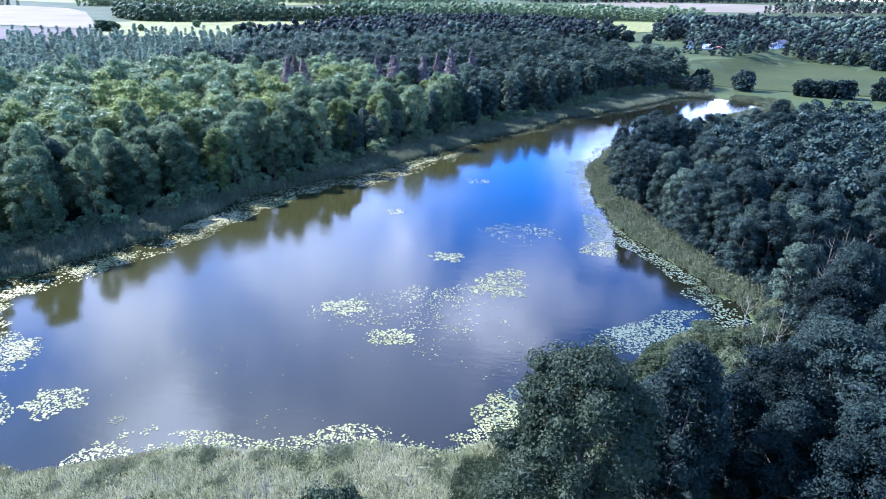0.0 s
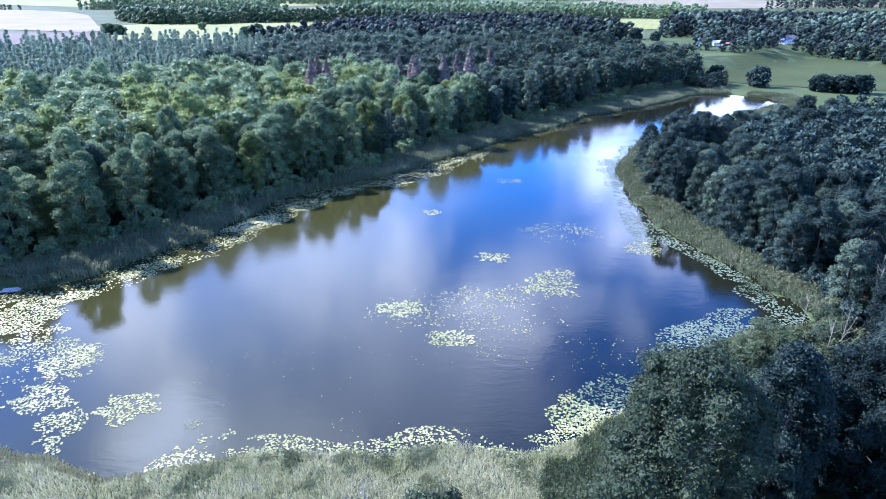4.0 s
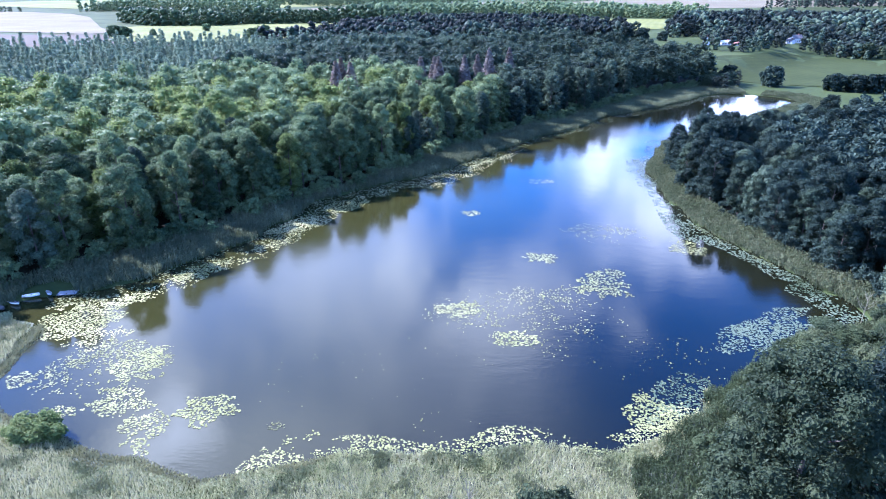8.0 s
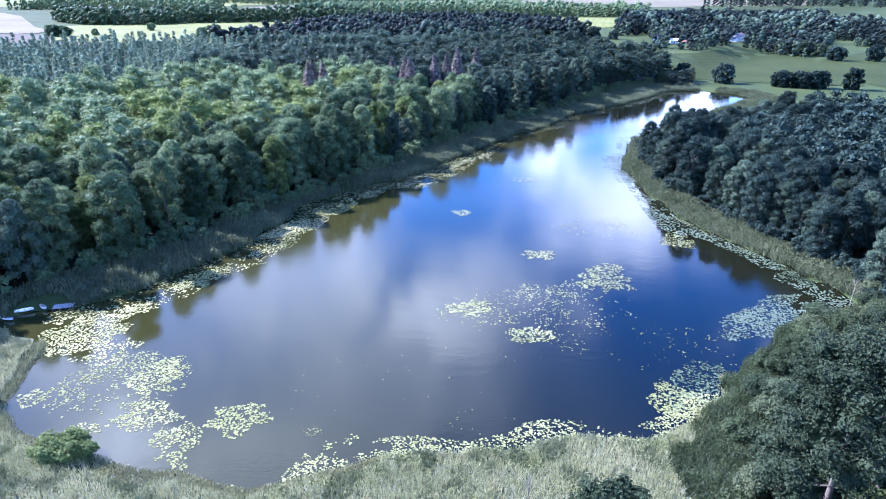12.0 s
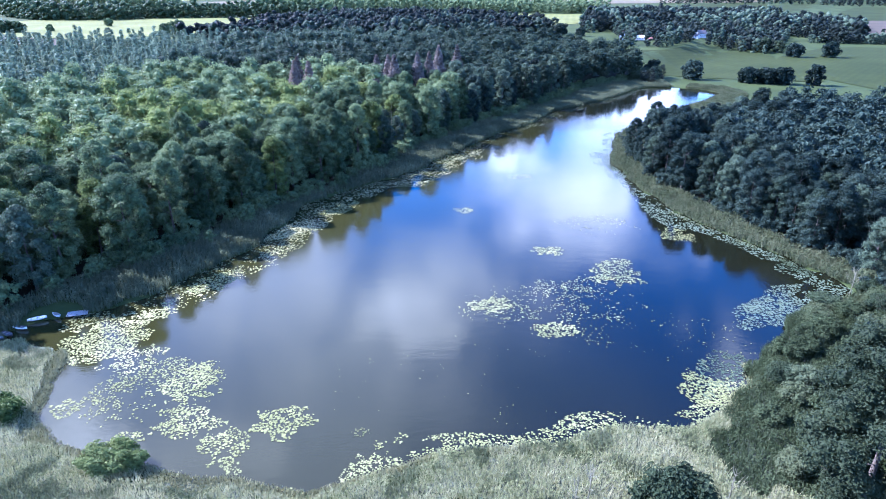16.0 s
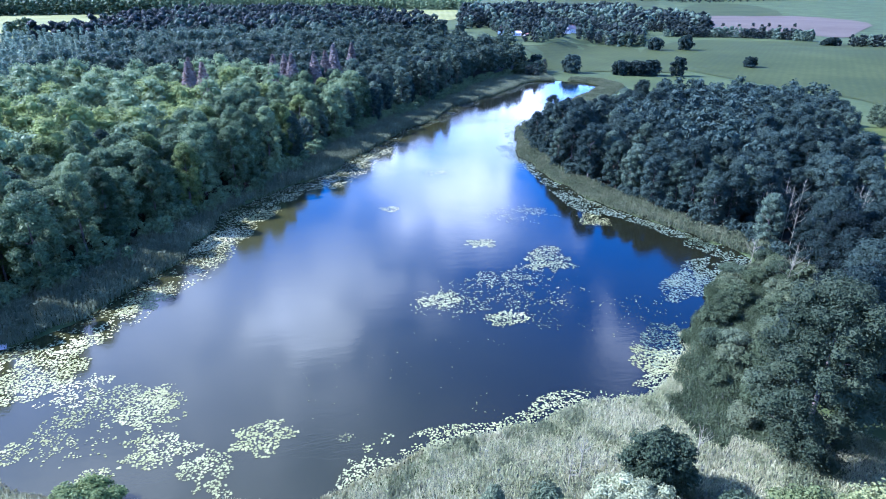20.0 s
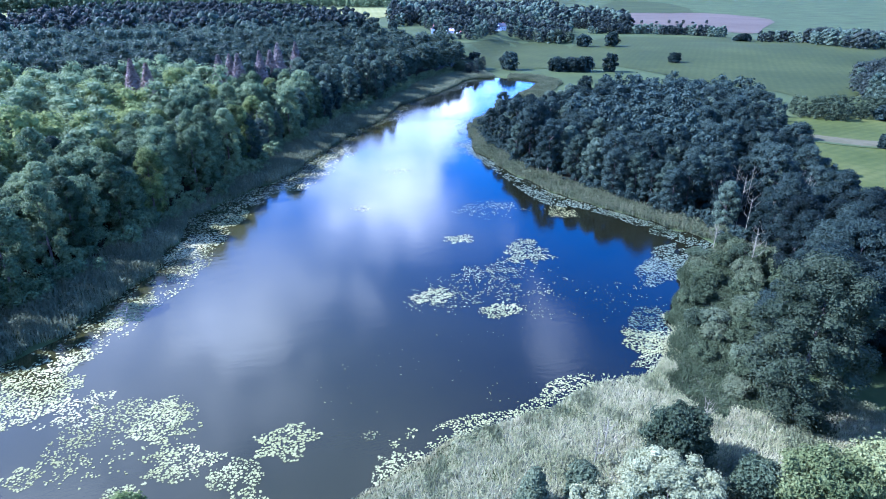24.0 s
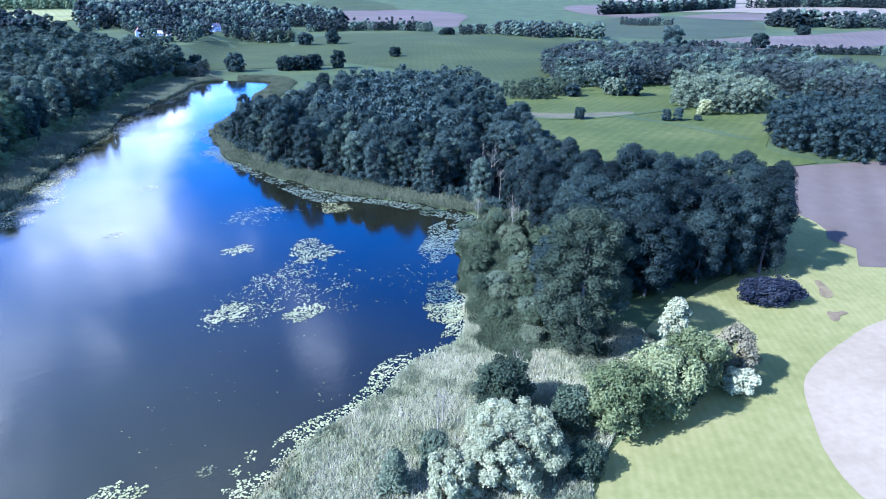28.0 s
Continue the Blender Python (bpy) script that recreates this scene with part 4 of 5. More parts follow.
far_wood([(-2500, 1560), (-1600, 1760), (-1590, 1790), (-2500, 1590)], M_LEAF, "far row of trees across the stubble", 70, 16, scale=(0.5, 0.7))
far_wood([(-1800, 2600), (-600, 2500), (-300, 2900), (-600, 3200), (-1900, 3000)], M_LEAF, "woods near the horizon", 53, 30)
far_wood([(-100, 3300), (900, 3400), (1500, 3800), (700, 4000), (-300, 3900)], M_MIXED, "woods near the horizon", 54, 34)
far_wood([(-3000, 3900), (3000, 3900), (3000, 4300), (-3000, 4300)], M_MIXED, "woods along the horizon", 55, 46)
far_wood([(700, 2450), (1500, 2350), (2200, 2500), (1900, 2800), (1000, 2750)], M_MIXED, "distant woods between fields", 56, 30)
far_wood([(3600, 1000), (4100, 1300), (3900, 2500), (3600, 2700), (3800, 1500)], M_MIXED, "distant woods between fields", 57, 40)
far_wood([(131, 520), (118, 480), (128, 470), (145, 500), (150, 520)], M_MIXED, "low trees at the end of the lake", 60, 6, scale=(0.4, 0.6))


def understory(line, count, mat, label, seed, tall=(2.5, 6.5), spread=2.5):
    """Low bushes closing the foot of a wood's edge."""
    r = np.random.default_rng(seed)
    p = np.array(line, float)
    seg = np.hypot(*np.diff(p, axis=0).T)
    s = np.sort(r.uniform(0, seg.sum(), count))
    cum = np.concatenate([[0], np.cumsum(seg)])
    x = np.interp(s, cum, p[:, 0]) + r.normal(0, spread, count)
    y = np.interp(s, cum, p[:, 1]) + r.normal(0, spread, count)
    k = shore_distance(x, y) > 1.0
    kinds = [crown_arrays(480 + i, 6, 3.2, 0.3, 9, 42, 0.42, lobe_scale=0.9) for i in range(3)]
    wood_stuff("undergrowth", x[k], y[k], kinds, mat, label, seed, (tall[0] / 6, tall[1] / 6))


understory(LEFT_EDGE, 230, M_LEAF, "bushes and young trees at the foot of the forest edge", 91)
understory([(84, 290), (64, 284), (56, 258), (54, 214), (63, 179), (72, 154), (80, 135), (80, 118)], 130, M_ALDER, "bushes at the foot of the alder wood", 92, (2, 5), 1.8)
understory([(82, 108), (71, 92), (59, 80), (50, 70)], 40, M_BANK, "bushes at the foot of the shore grove", 93, (2.5, 6), 2.6)

# ---- single trees and shrubs ----
def shrub(name, x, y, tall, wide, mat, label, category, lobes, leaves, leaf, seed, shape="round", base=None, trunk=True, stretch=(1, 1), turn=0, lobe_scale=0.8, group=""):
    """One tree or bush of its own shape, with its own crown."""
    z = float(height(np.array([x]), np.array([y]))[0])
    b = tall * 0.12 if base is None else base
    if leaf < 0.33:
        leaf, leaves = leaf * 0.82, int(leaves * 1.5)
    ob = new(name)
    ob.matrix_basis = Matrix.LocRotScale((x, y, z), Euler((0, 0, radians(turn))), (stretch[0], stretch[1], 1))
    part("crown", crown_mesh("crown", mat, crown_arrays(seed, tall, wide, b, lobes, leaves, leaf, 2, shape=shape, lobe_scale=lobe_scale)), ob)
    if trunk:
        part("trunk", trunk_mesh("trunk", seed, tall, b, wide), ob)
    return tagged(ob, label, category, group)


shrub("oak_tree", 33, 50.5, 29, 9.6, M_OAKPALE, "large fresh green oak with a broad crown by the shore", "tree", 110, 190, 0.25, 501, base=1.0, lobe_scale=0.46)
shrub("oak_tree", 44, 66, 16, 6.0, M_OAK, "broad dark green oak above the bank", "tree", 60, 160, 0.25, 517, base=1.0, lobe_scale=0.5)
shrub("willow_tree", 44.5, 36.5, 12.2, 3.4, M_SILVER, "slim silver-leaved willow above the shrubs", "tree", 26, 130, 0.28, 502, "tall", lobe_scale=0.75)
shrub("willow_bush", 46, 25, 10.5, 4.6, M_CREAM, "pale yellow upright willow bush on the meadow", "bush", 34, 130, 0.28, 503, "tall", lobe_scale=0.62)
shrub("willow_bush", 42, 22, 5, 3.0, M_SILVER, "small silver willow bush on the meadow", "bush", 16, 110, 0.26, 504)
shrub("willow_bush", 36.5, 28, 11.2, 6.0, M_LIME, "pale green rounded bush in the shrub row", "bush", 36, 130, 0.3, 505, lobe_scale=0.65)
shrub("hawthorn_bush", 27, 28.5, 11, 6.6, M_LIME, "light green dense bush at the meadow's edge", "bush", 44, 130, 0.3, 506, lobe_scale=0.6)
shrub("hawthorn_bush", 17, 31, 11, 6.4, M_LIME, "light green dense bush at the meadow's edge", "bush", 44, 130, 0.3, 507, lobe_scale=0.6)
shrub("hawthorn_bush", 22, 30, 10, 5.4, M_LIME, "light green dense bush at the meadow's edge", "bush", 36, 130, 0.3, 530, lobe_scale=0.62)
shrub("hawthorn_bush", 32, 28.5, 9.5, 5.0, M_GREYLEAF, "darker green dense bush at the meadow's edge", "bush", 32, 130, 0.3, 531, lobe_scale=0.62)
shrub("hawthorn_bush", 11.5, 35.5, 7.5, 3.8, M_GREYLEAF, "grey-green bush between reeds and shrubs", "bush", 26, 120, 0.28, 508)
shrub("willow_bush", -3, 36, 9.4, 8.6, M_SILVER, "broad silver-leaved willow bush", "bush", 170, 120, 0.21, 509, lobe_scale=0.29)
shrub("willow_bush", -13, 38, 6.6, 4.6, M_SILVER, "low silver-leaved willow bush", "bush", 44, 120, 0.26, 518, lobe_scale=0.42)
shrub("sallow_bush", 5, 28, 4.6, 3.4, M_GREYLEAF, "low dark grey-green bush beside the meadow", "bush", 18, 110, 0.27, 519)
shrub("sallow_bush", 6, 46, 9.6, 5.3, M_GREYLEAF, "rounded grey-green sallow in the reeds", "bush", 44, 120, 0.29, 511, lobe_scale=0.6)
shrub("sallow_bush", -18.5, 44, 7, 2.9, M_GREYLEAF, "dark grey-green small bush in the reeds", "bush", 18, 110, 0.27, 512, "cone")
shrub("sallow_bush", -11.6, 43, 6.6, 2.9, M_GREYLEAF, "dark grey-green small bush in the reeds", "bush", 18, 110, 0.27, 513)
shrub("blackthorn_bush", 83, 33, 5.2, 5.2, M_PURPLE, "low dark purple-grey bush on the meadow", "bush", 40, 120, 0.3, 514, stretch=(1.6, 0.9), turn=-38, lobe_scale=0.6)
shrub("sallow_bush", -73, 57.5, 3.2, 4.2, M_FRESH, "low fresh green bush at the shore", "bush", 22, 130, 0.26, 515, stretch=(1.3, 0.9), lobe_scale=0.6)
shrub("sallow_bush", -97, 68, 3.4, 3.6, M_FRESH, "low green bush in the western marsh", "bush", 18, 120, 0.26, 516, stretch=(1.3, 1.0))

# shore scrub on the east bank
r = np.random.default_rng(61)
for i, (x, y, h, w) in enumerate([(62, 112, 4.0, 3.0), (56, 104, 4.5, 3.2), (50, 96, 5.0, 3.4), (43, 90, 4.5, 3.2), (38, 82, 4.0, 3.0), (37, 75, 4.2, 3.0),
                                  (68, 100, 6, 3.4), (60, 92, 6.5, 3.4), (52, 82, 6, 3.3), (44, 74, 6, 3.2), (74, 112, 6, 3.0), (30, 70, 3.6, 2.6), (36, 66, 4.4, 2.8), (47, 92, 4.5, 3.2), (54, 98, 5.5, 3.4), (64, 106, 5, 3.2), (41, 80, 5, 3.2), (56, 88, 7, 3.6), (48, 79, 6.5, 3.4),
                                  (64, 97, 7, 3.6), (71, 107, 7, 3.4), (40, 70, 5.5, 3.2), (33, 62, 4.6, 3.0), (28, 58, 3.8, 2.8), (76, 118, 4.5, 3.0), (80, 124, 4.5, 3.0)]):
    shrub("sallow_bush", x, y, 0.68 * h, 1.1 * w, M_GREYLEAF if i % 4 == 0 else M_BANK, "olive-green sallow scrub on the east bank", "bush", 20, 110, 0.22, 520 + i, lobe_scale=0.7, group="sallow scrub on the bank")

# open-country trees: x, y, height, half width
for i, (x, y, h, w, mat) in enumerate([
        (168, 500, 14, 6.5, M_ALDER), (140, 512, 13, 5, M_ALDER), (205, 482, 11, 6, M_ALDER), (217, 478, 11, 6, M_ALDER), (229, 476, 12, 6, M_ALDER), (250, 470, 15, 5, M_ALDER),
        (346, 512, 9, 5, M_ALDER), (340, 680, 14, 7, M_ALDER), (374, 672, 16, 7, M_ALDER), (228, 194, 6.5, 2.6, M_ALDER), (262, 161, 6.5, 2.2, M_ALDER), (268, 157, 7, 2.2, M_ALDER),
        (277, 150, 3, 1.6, M_ALDER), (296, 156, 9, 3.4, M_LIME), (318, 232, 11, 6, M_GREYLEAF), (326, 222, 13, 5, M_ALDER), (290, 246, 8, 4, M_ALDER), (716, 410, 25, 12, M_ALDER),
        (-612, 835, 15, 8, M_LEAF), (-599, 838, 14, 7.5, M_LEAF), (-574, 868, 9, 4, M_LEAF), (-561, 997, 12, 5, M_LEAF), (-376, 778, 15, 6.5, M_LEAF), (-366, 792, 18, 7, M_LEAF),
        (-346, 752, 14, 6.5, M_LEAF), (-336, 742, 10, 4, M_LEAF), (600, 712, 9, 9, M_ALDER), (64, 822, 18, 8, M_ALDER), (90, 832, 15, 9, M_ALDER), (118, 850, 13, 7, M_ALDER), (138, 818, 11, 5, M_ALDER), (804, 337, 18, 9, M_ALDER), (1179, 418, 14, 10, M_ALDER)]):
    w *= 1.35
    shrub("field_tree" if h > 8 else "field_bush", x, y, h, w, mat, "rounded dark green tree standing alone in the fields" if h > 8 else "small dark bush standing in the meadow",
          "tree" if h > 8 else "bush", 16, 50, 0.16 * w ** 0.9 + 0.15, 600 + i, base=0.3, group="trees in the fields")
for i, (x, y, h, w) in enumerate([(321, 766, 13, 7.5), (331, 736, 15, 9), (347, 730, 14, 8), (340, 748, 16, 8), (118, 488, 9, 4.5), (124, 492, 10, 4.5), (130, 497, 9, 4.5)]):
    shrub("willow_tree", x, y, h, w, M_GREYLEAF, "rounded grey-green willow at the wood's edge", "tree", 20, 70, 0.45, 670 + i, base=0.3, group="grey willows by the fields")
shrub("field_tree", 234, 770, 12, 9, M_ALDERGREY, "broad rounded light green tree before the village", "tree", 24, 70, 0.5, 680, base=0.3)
# row of small orchard trees in the ploughed field
for i in range(9):
    shrub("orchard_tree", 690 + i * 22 + 9 * math.sin(i * 5.1), 1150 - i * 4, 5.5 + 2 * math.sin(i * 3.3), 3.2, M_ALDER, "small round tree in a row across the fields", "tree", 8, 24, 0.9, 650 + i, group="row of field trees")


def conifer(name, x, y, tall, wide, mat, label, seed, tiers=34):
    """A dead or dying conifer: a straight trunk with tiers of drooping twigs."""
    r = np.random.default_rng(seed)
    z = float(height(np.array([x]), np.array([y]))[0])
    ob = new(name)
    ob.matrix_basis = pose(x, y, z)
    V, Q = tube([(0, 0, -0.3), (0, 0, tall * 0.5), (0, 0, tall)], [0.32, 0.2, 0.04], 6)
    part("trunk", mesh_data("trunk", V, [(Q, 0)], [M_BARK], True), ob)
    at, no = [], []
    for i in range(tiers):
        u = i / tiers
        reach = wide * (1 - u) ** 0.8
        for k in range(int(40 + 90 * (1 - u))):
            a, d = r.uniform(0, 6.28), r.uniform(0.25, 1.0)
            at.append((math.cos(a) * reach * d, math.sin(a) * reach * d, tall * (0.2 + 0.8 * u) - d * reach * 0.25))
            no.append((math.cos(a) * 0.4, math.sin(a) * 0.4, 1.0))
    v, q = cards(r, np.array(at), unit(np.array(no) + r.normal(size=(len(no), 3)) * 0.3), r.uniform(0.4, 0.85, len(at)))
    tagged(part("crown", mesh_data("crown", v, [(q, 0)], [mat]), ob, "bare brownish twigs"), kind="stuff")
    return tagged(ob, label, "tree", "dead conifers in the forest")


for i, (x, y, h, w) in enumerate(DEAD):
    conifer("dead_larch", x, y, h, w, M_DEAD, "grey-brown dead larch standing above the forest", 700 + i)
for i, (x, y, h, w) in enumerate(RUSTY):
    conifer("dying_spruce", x, y, h, w, M_RUST, "rust-brown dying spruce in the forest", 720 + i)


def snag(x, y, tall, seed, limbs=14):
    """A bleached dead tree with bare forked limbs."""
    r = np.random.default_rng(seed)
    z = float(height(np.array([x]), np.array([y]))[0])
    ob = new("dead_tree")
    ob.matrix_basis = pose(x, y, z)
    V, Q = tube([(0, 0, -0.3), (0.1, 0, tall * 0.4), (0.25, 0.1, tall * 0.8), (0.3, 0.1, tall)], [0.12, 0.09, 0.055, 0.02], 6)
    part("trunk", mesh_data("trunk", V, [(Q, 0)], [M_SNAG], True), ob)
    for k in range(limbs):
        zz, a = tall * r.uniform(0.35, 0.92), r.uniform(0, 6.28)
        ln = (tall - zz) * 0.5 + 0.5
        p = [(0.15, 0.05, zz), (math.cos(a) * ln * 0.5, math.sin(a) * ln * 0.5, zz + ln * 0.4), (math.cos(a) * ln * 0.9, math.sin(a) * ln * 0.9, zz + ln)]
        v, q = tube(p, [0.05, 0.035, 0.012], 5)
        part("limb", mesh_data("limb", v, [(q, 0)], [M_SNAG], True), ob)
    return tagged(ob, "bleached bare dead tree with broken limbs", "dead tree", "bare dead trees")


for i, (x, y, h) in enumerate([(-48.5, 241, 23), (-6, 49, 6.5), (-4, 50, 7.5), (16, 52, 5.5), (88, 128, 17), (92, 120, 15), (84, 120, 13), (80, 108, 12), (96, 140, 16), (76, 170, 14), (68, 100, 10), (72, 104, 11), (125, 156, 15), (109, 125, 16), (107, 116, 15), (88, 138, 15), (99, 137, 16), (114, 132, 15), (118, 140, 16), (101, 118, 14), (70, 116, 8), (84, 145, 14)]):
    snag(x, y, h, 740 + i)

# ---- reeds and marsh ----
def blades(name, x, y, tall, width, mat, label, seed, lean=0.35):
    """Reeds: narrow folded leaves standing in the wet ground."""
    r = np.random.default_rng(seed)
    n = len(x)
    z = np.maximum(height(x, y), -0.3) - 0.05
    a, b = r.uniform(0, 6.28, n), r.uniform(0, 6.28, n)
    t, w, l = tall * r.uniform(0.6, 1.2, n), width * r.uniform(0.6, 1.3, n), lean * r.uniform(0.2, 1.0, n)
    P = np.stack([x, y, z], -1)
    side = np.stack([np.cos(a) * w, np.sin(a) * w, np.zeros(n)], -1)
    tip = np.stack([np.cos(b) * l * t, np.sin(b) * l * t, t], -1)
    V = np.stack([P - side * 0.5, P + side * 0.5, P + tip * 0.6 + side * 0.55, P + tip, P + tip * 0.55 - side * 0.55], 1).reshape(-1, 3)
    k = np.arange(n)[:, None] * 5
    Q = k + np.array([[0, 1, 2, 4]])
    T = k + np.array([[4, 2, 3]])
    return tagged(new(name, mesh_data(name, V, [(Q, 0), (T, 0)], [mat])), label, "reeds", kind="stuff")


def random_in(lo, hi, n, seed):
    r = np.random.default_rng(seed)
    return r.uniform(lo[0], hi[0], n), r.uniform(lo[1], hi[1], n)


def clumped(x, y, amount, seed):
    r = np.random.default_rng(seed)
    return (value_noise(x, y, 3.0, seed) * 0.6 + value_noise(x, y, 9.0, seed + 1) * 0.4 + r.uniform(-0.15, 0.15, len(x))) > 1 - amount


def herbs(x, y, mat, label, seed, size=0.2, tall=1.0):
    """Feathery marsh herbs: leaf sprays in soft hummocks."""
    r = np.random.default_rng(seed)
    hump = 0.5 * tall + 1.5 * tall * value_noise(x, y, 1.9, seed) * (0.5 + 0.5 * value_noise(x, y, 8, seed + 1))
    at = np.stack([x, y, np.maximum(height(x, y), 0) + hump * r.uniform(0.35, 1.1, len(x))], -1)
    n = unit(r.normal(size=(len(x), 3)) * 0.6 + np.array([0, 0, 0.75]))
    V, Q = cards(r, at, n, size * r.uniform(0.5, 1.4, len(x)))
    return tagged(new("marsh_herbs", mesh_data("marsh_herbs", V, [(Q, 0)], [mat])), label, "herbs", kind="stuff")


# belt along the western forest
x, y = random_in((-130, 88), (140, 510), 900000, 81)
k = ~inside(LAKE, x, y)
x, y = x[k], y[k]
k = (distance_to(LAKE, x, y) < 26) & ~inside(WOOD_WEST, x, y) & ~inside(WOOD_EAST, x, y) & (x < 30 + (y - 240) * 0.55) & (y > 96 - (x + 116) * 0.2)
x, y = x[k], y[k]
k = clumped(x, y, 0.78, 3) & (np.hypot(x + 109, y - 102) > 6.0)
x, y = x[k][:120000], y[k][:120000]
blades("reeds", x, y, 2.1, 0.17, M_REEDLIFTED, "belt of tall green and straw reeds along the forest shore", 82)
herbs(x[:60000], y[:60000], M_REEDLIFTED, "soft grey-green reed tops along the forest shore", 94, 0.24, 1.5)
# belt round the peninsula and the end of the lake
x, y = random_in((35, 108), (200, 520), 700000, 83)
k = ~inside(LAKE, x, y)
x, y = x[k], y[k]
k = (distance_to(LAKE, x, y) < 17) & ~inside(WOOD_EAST, x, y) & ~inside(GROVE, x, y) & (x >= 30 + (y - 240) * 0.55)
x, y = x[k][:45000], y[k][:45000]
# the peninsula reeds get the copy darkened for cloud shade
blades("reeds", x, y, 1.7, 0.13, M_REEDCLOUDED, "belt of reeds round the peninsula, olive tone darkened for cloud shade", 84)
herbs(x[:38000], y[:38000], M_REEDCLOUDED, "soft reed tops round the peninsula, olive tone darkened for cloud shade", 95, 0.3, 1.4)
# foreground marsh
MARSH = [(-118, 90), (-114, 95), (-104, 95), (-95, 86), (-88, 66), (-66, 63), (-45, 60), (-27, 66), (8, 74), (20, 78), (30, 88), (40, 100), (51, 112), (65, 118), (76, 121), (86, 114), (80, 102), (66, 86), (48, 70), (40, 58), (48, 48), (48, 42), (43, 34), (38, 28), (30, 28.5), (16, 30), (4, 26), (-12, 15), (-40, 10), (-125, 40)]
patch("ground_marsh", MARSH, M_MARSHSOIL, "straw-coloured marsh ground under the herbs", 0.06, 6)
x, y = random_in((-150, 10), (90, 122), 760000, 85)
k = inside(MARSH, x, y) & ~inside(LAKE, x, y)
x, y = x[k], y[k]
k = (x > -25) | (distance_to(LAKE, x, y) > 3.4 * value_noise(x, y, 6, 41))
x, y = x[k], y[k]
tone = value_noise(x, y, 7, 9) * 0.6 + value_noise(x, y, 2.2, 10) * 0.4
bank = (x > 20 + 16 * (value_noise(x, y, 7, 45) - 0.5)) & (y > 54 + (x - 20) * 0.1 + 14 * (value_noise(x, y, 6, 43) - 0.5))
k, j = (tone > 0.42) & ~bank, (tone <= 0.42) & ~bank
blades("reeds", x[k][:90000], y[k][:90000], 1.3, 0.065, M_MARSH, "pale grey-green marsh reeds along the near bank", 86, 0.6)
blades("reeds", x[j][:60000], y[j][:60000], 1.25, 0.065, M_REED, "straw-coloured reeds along the near bank", 87, 0.55)
herbs(x[bank][:90000], y[bank][:90000], M_BANK, "olive scrub and tall herbs on the east bank", 96, 0.15, 1.0)
blades("reeds", x[bank][-40000:], y[bank][-40000:], 1.1, 0.09, M_BANK, "olive reeds between the scrub of the east bank", 97, 0.45)
x, y, tone = x[~bank], y[~bank], tone[~bank]
k = tone > 0.36
herbs(x[k][-200000:], y[k][-200000:], M_MARSH, "pale grey-green feathery herbs in the marsh", 88, 0.125)
herbs(x[~k][-60000:], y[~k][-60000:], M_REED, "olive and straw herbs in the marsh", 89, 0.13)

# bleached dead reed along the water's edge
x, y = random_in((-100, 50), (34, 92), 260000, 98)
d = shore_distance(x, y)
k = (d > -0.8) & (d < 3.6 * value_noise(x, y, 6, 41)) & ((x < -25) | (value_noise(x, y, 14, 42) > 0.5)) & (y < 90 + (x + 100) * 0.1)
blades("reeds", x[k][:40000], y[k][:40000], 0.5, 0.12, M_STRAWREED, "bleached dead reed along the near water's edge", 99, 0.9)

# ---- water lilies ----
def pads(name, x, y, size, mat, label, seed):
    """Floating lily leaves: notched discs a little above the water."""
    r = np.random.default_rng(seed)
    n = len(x)
    k = 7
    ang = r.uniform(0, 6.28, n)[:, None] + np.linspace(0.25, 6.03, k)[None]
    rad = (size * r.uniform(0.4, 1.15, n))[:, None] * r.uniform(0.85, 1.1, (n, k))
    V = np.zeros((n, k + 1, 3))
    V[:, 0, 0], V[:, 0, 1] = x, y
    V[:, 1:, 0], V[:, 1:, 1] = x[:, None] + np.cos(ang) * rad, y[:, None] + np.sin(ang) * rad
    V[..., 2] = 0.015 + r.uniform(0, 0.02, (n, 1)) + r.uniform(0, 0.05, (n, k + 1))
    base = np.arange(n)[:, None] * (k + 1)
    T = np.concatenate([base + np.array([[0, i, i + 1]]) for i in range(1, k)])
    return tagged(new(name, mesh_data(name, V.reshape(-1, 3), [(T, 0)], [mat])), label, "water lilies", "lily patches", "stuff")


def spaced(x, y, cell, count):
    """At most one place in each cell, so that leaves lie side by side."""
    cell, count = cell * 0.82, int(count * 1.45)
    key = np.floor(x / cell).astype(np.int64) * 100003 + np.floor(y / cell).astype(np.int64)
    first = np.sort(np.unique(key, return_index=True)[1])[:count]
    first = first[np.random.default_rng(len(first)).uniform(0, 1, len(first)) < 0.8]
    return x[first], y[first]


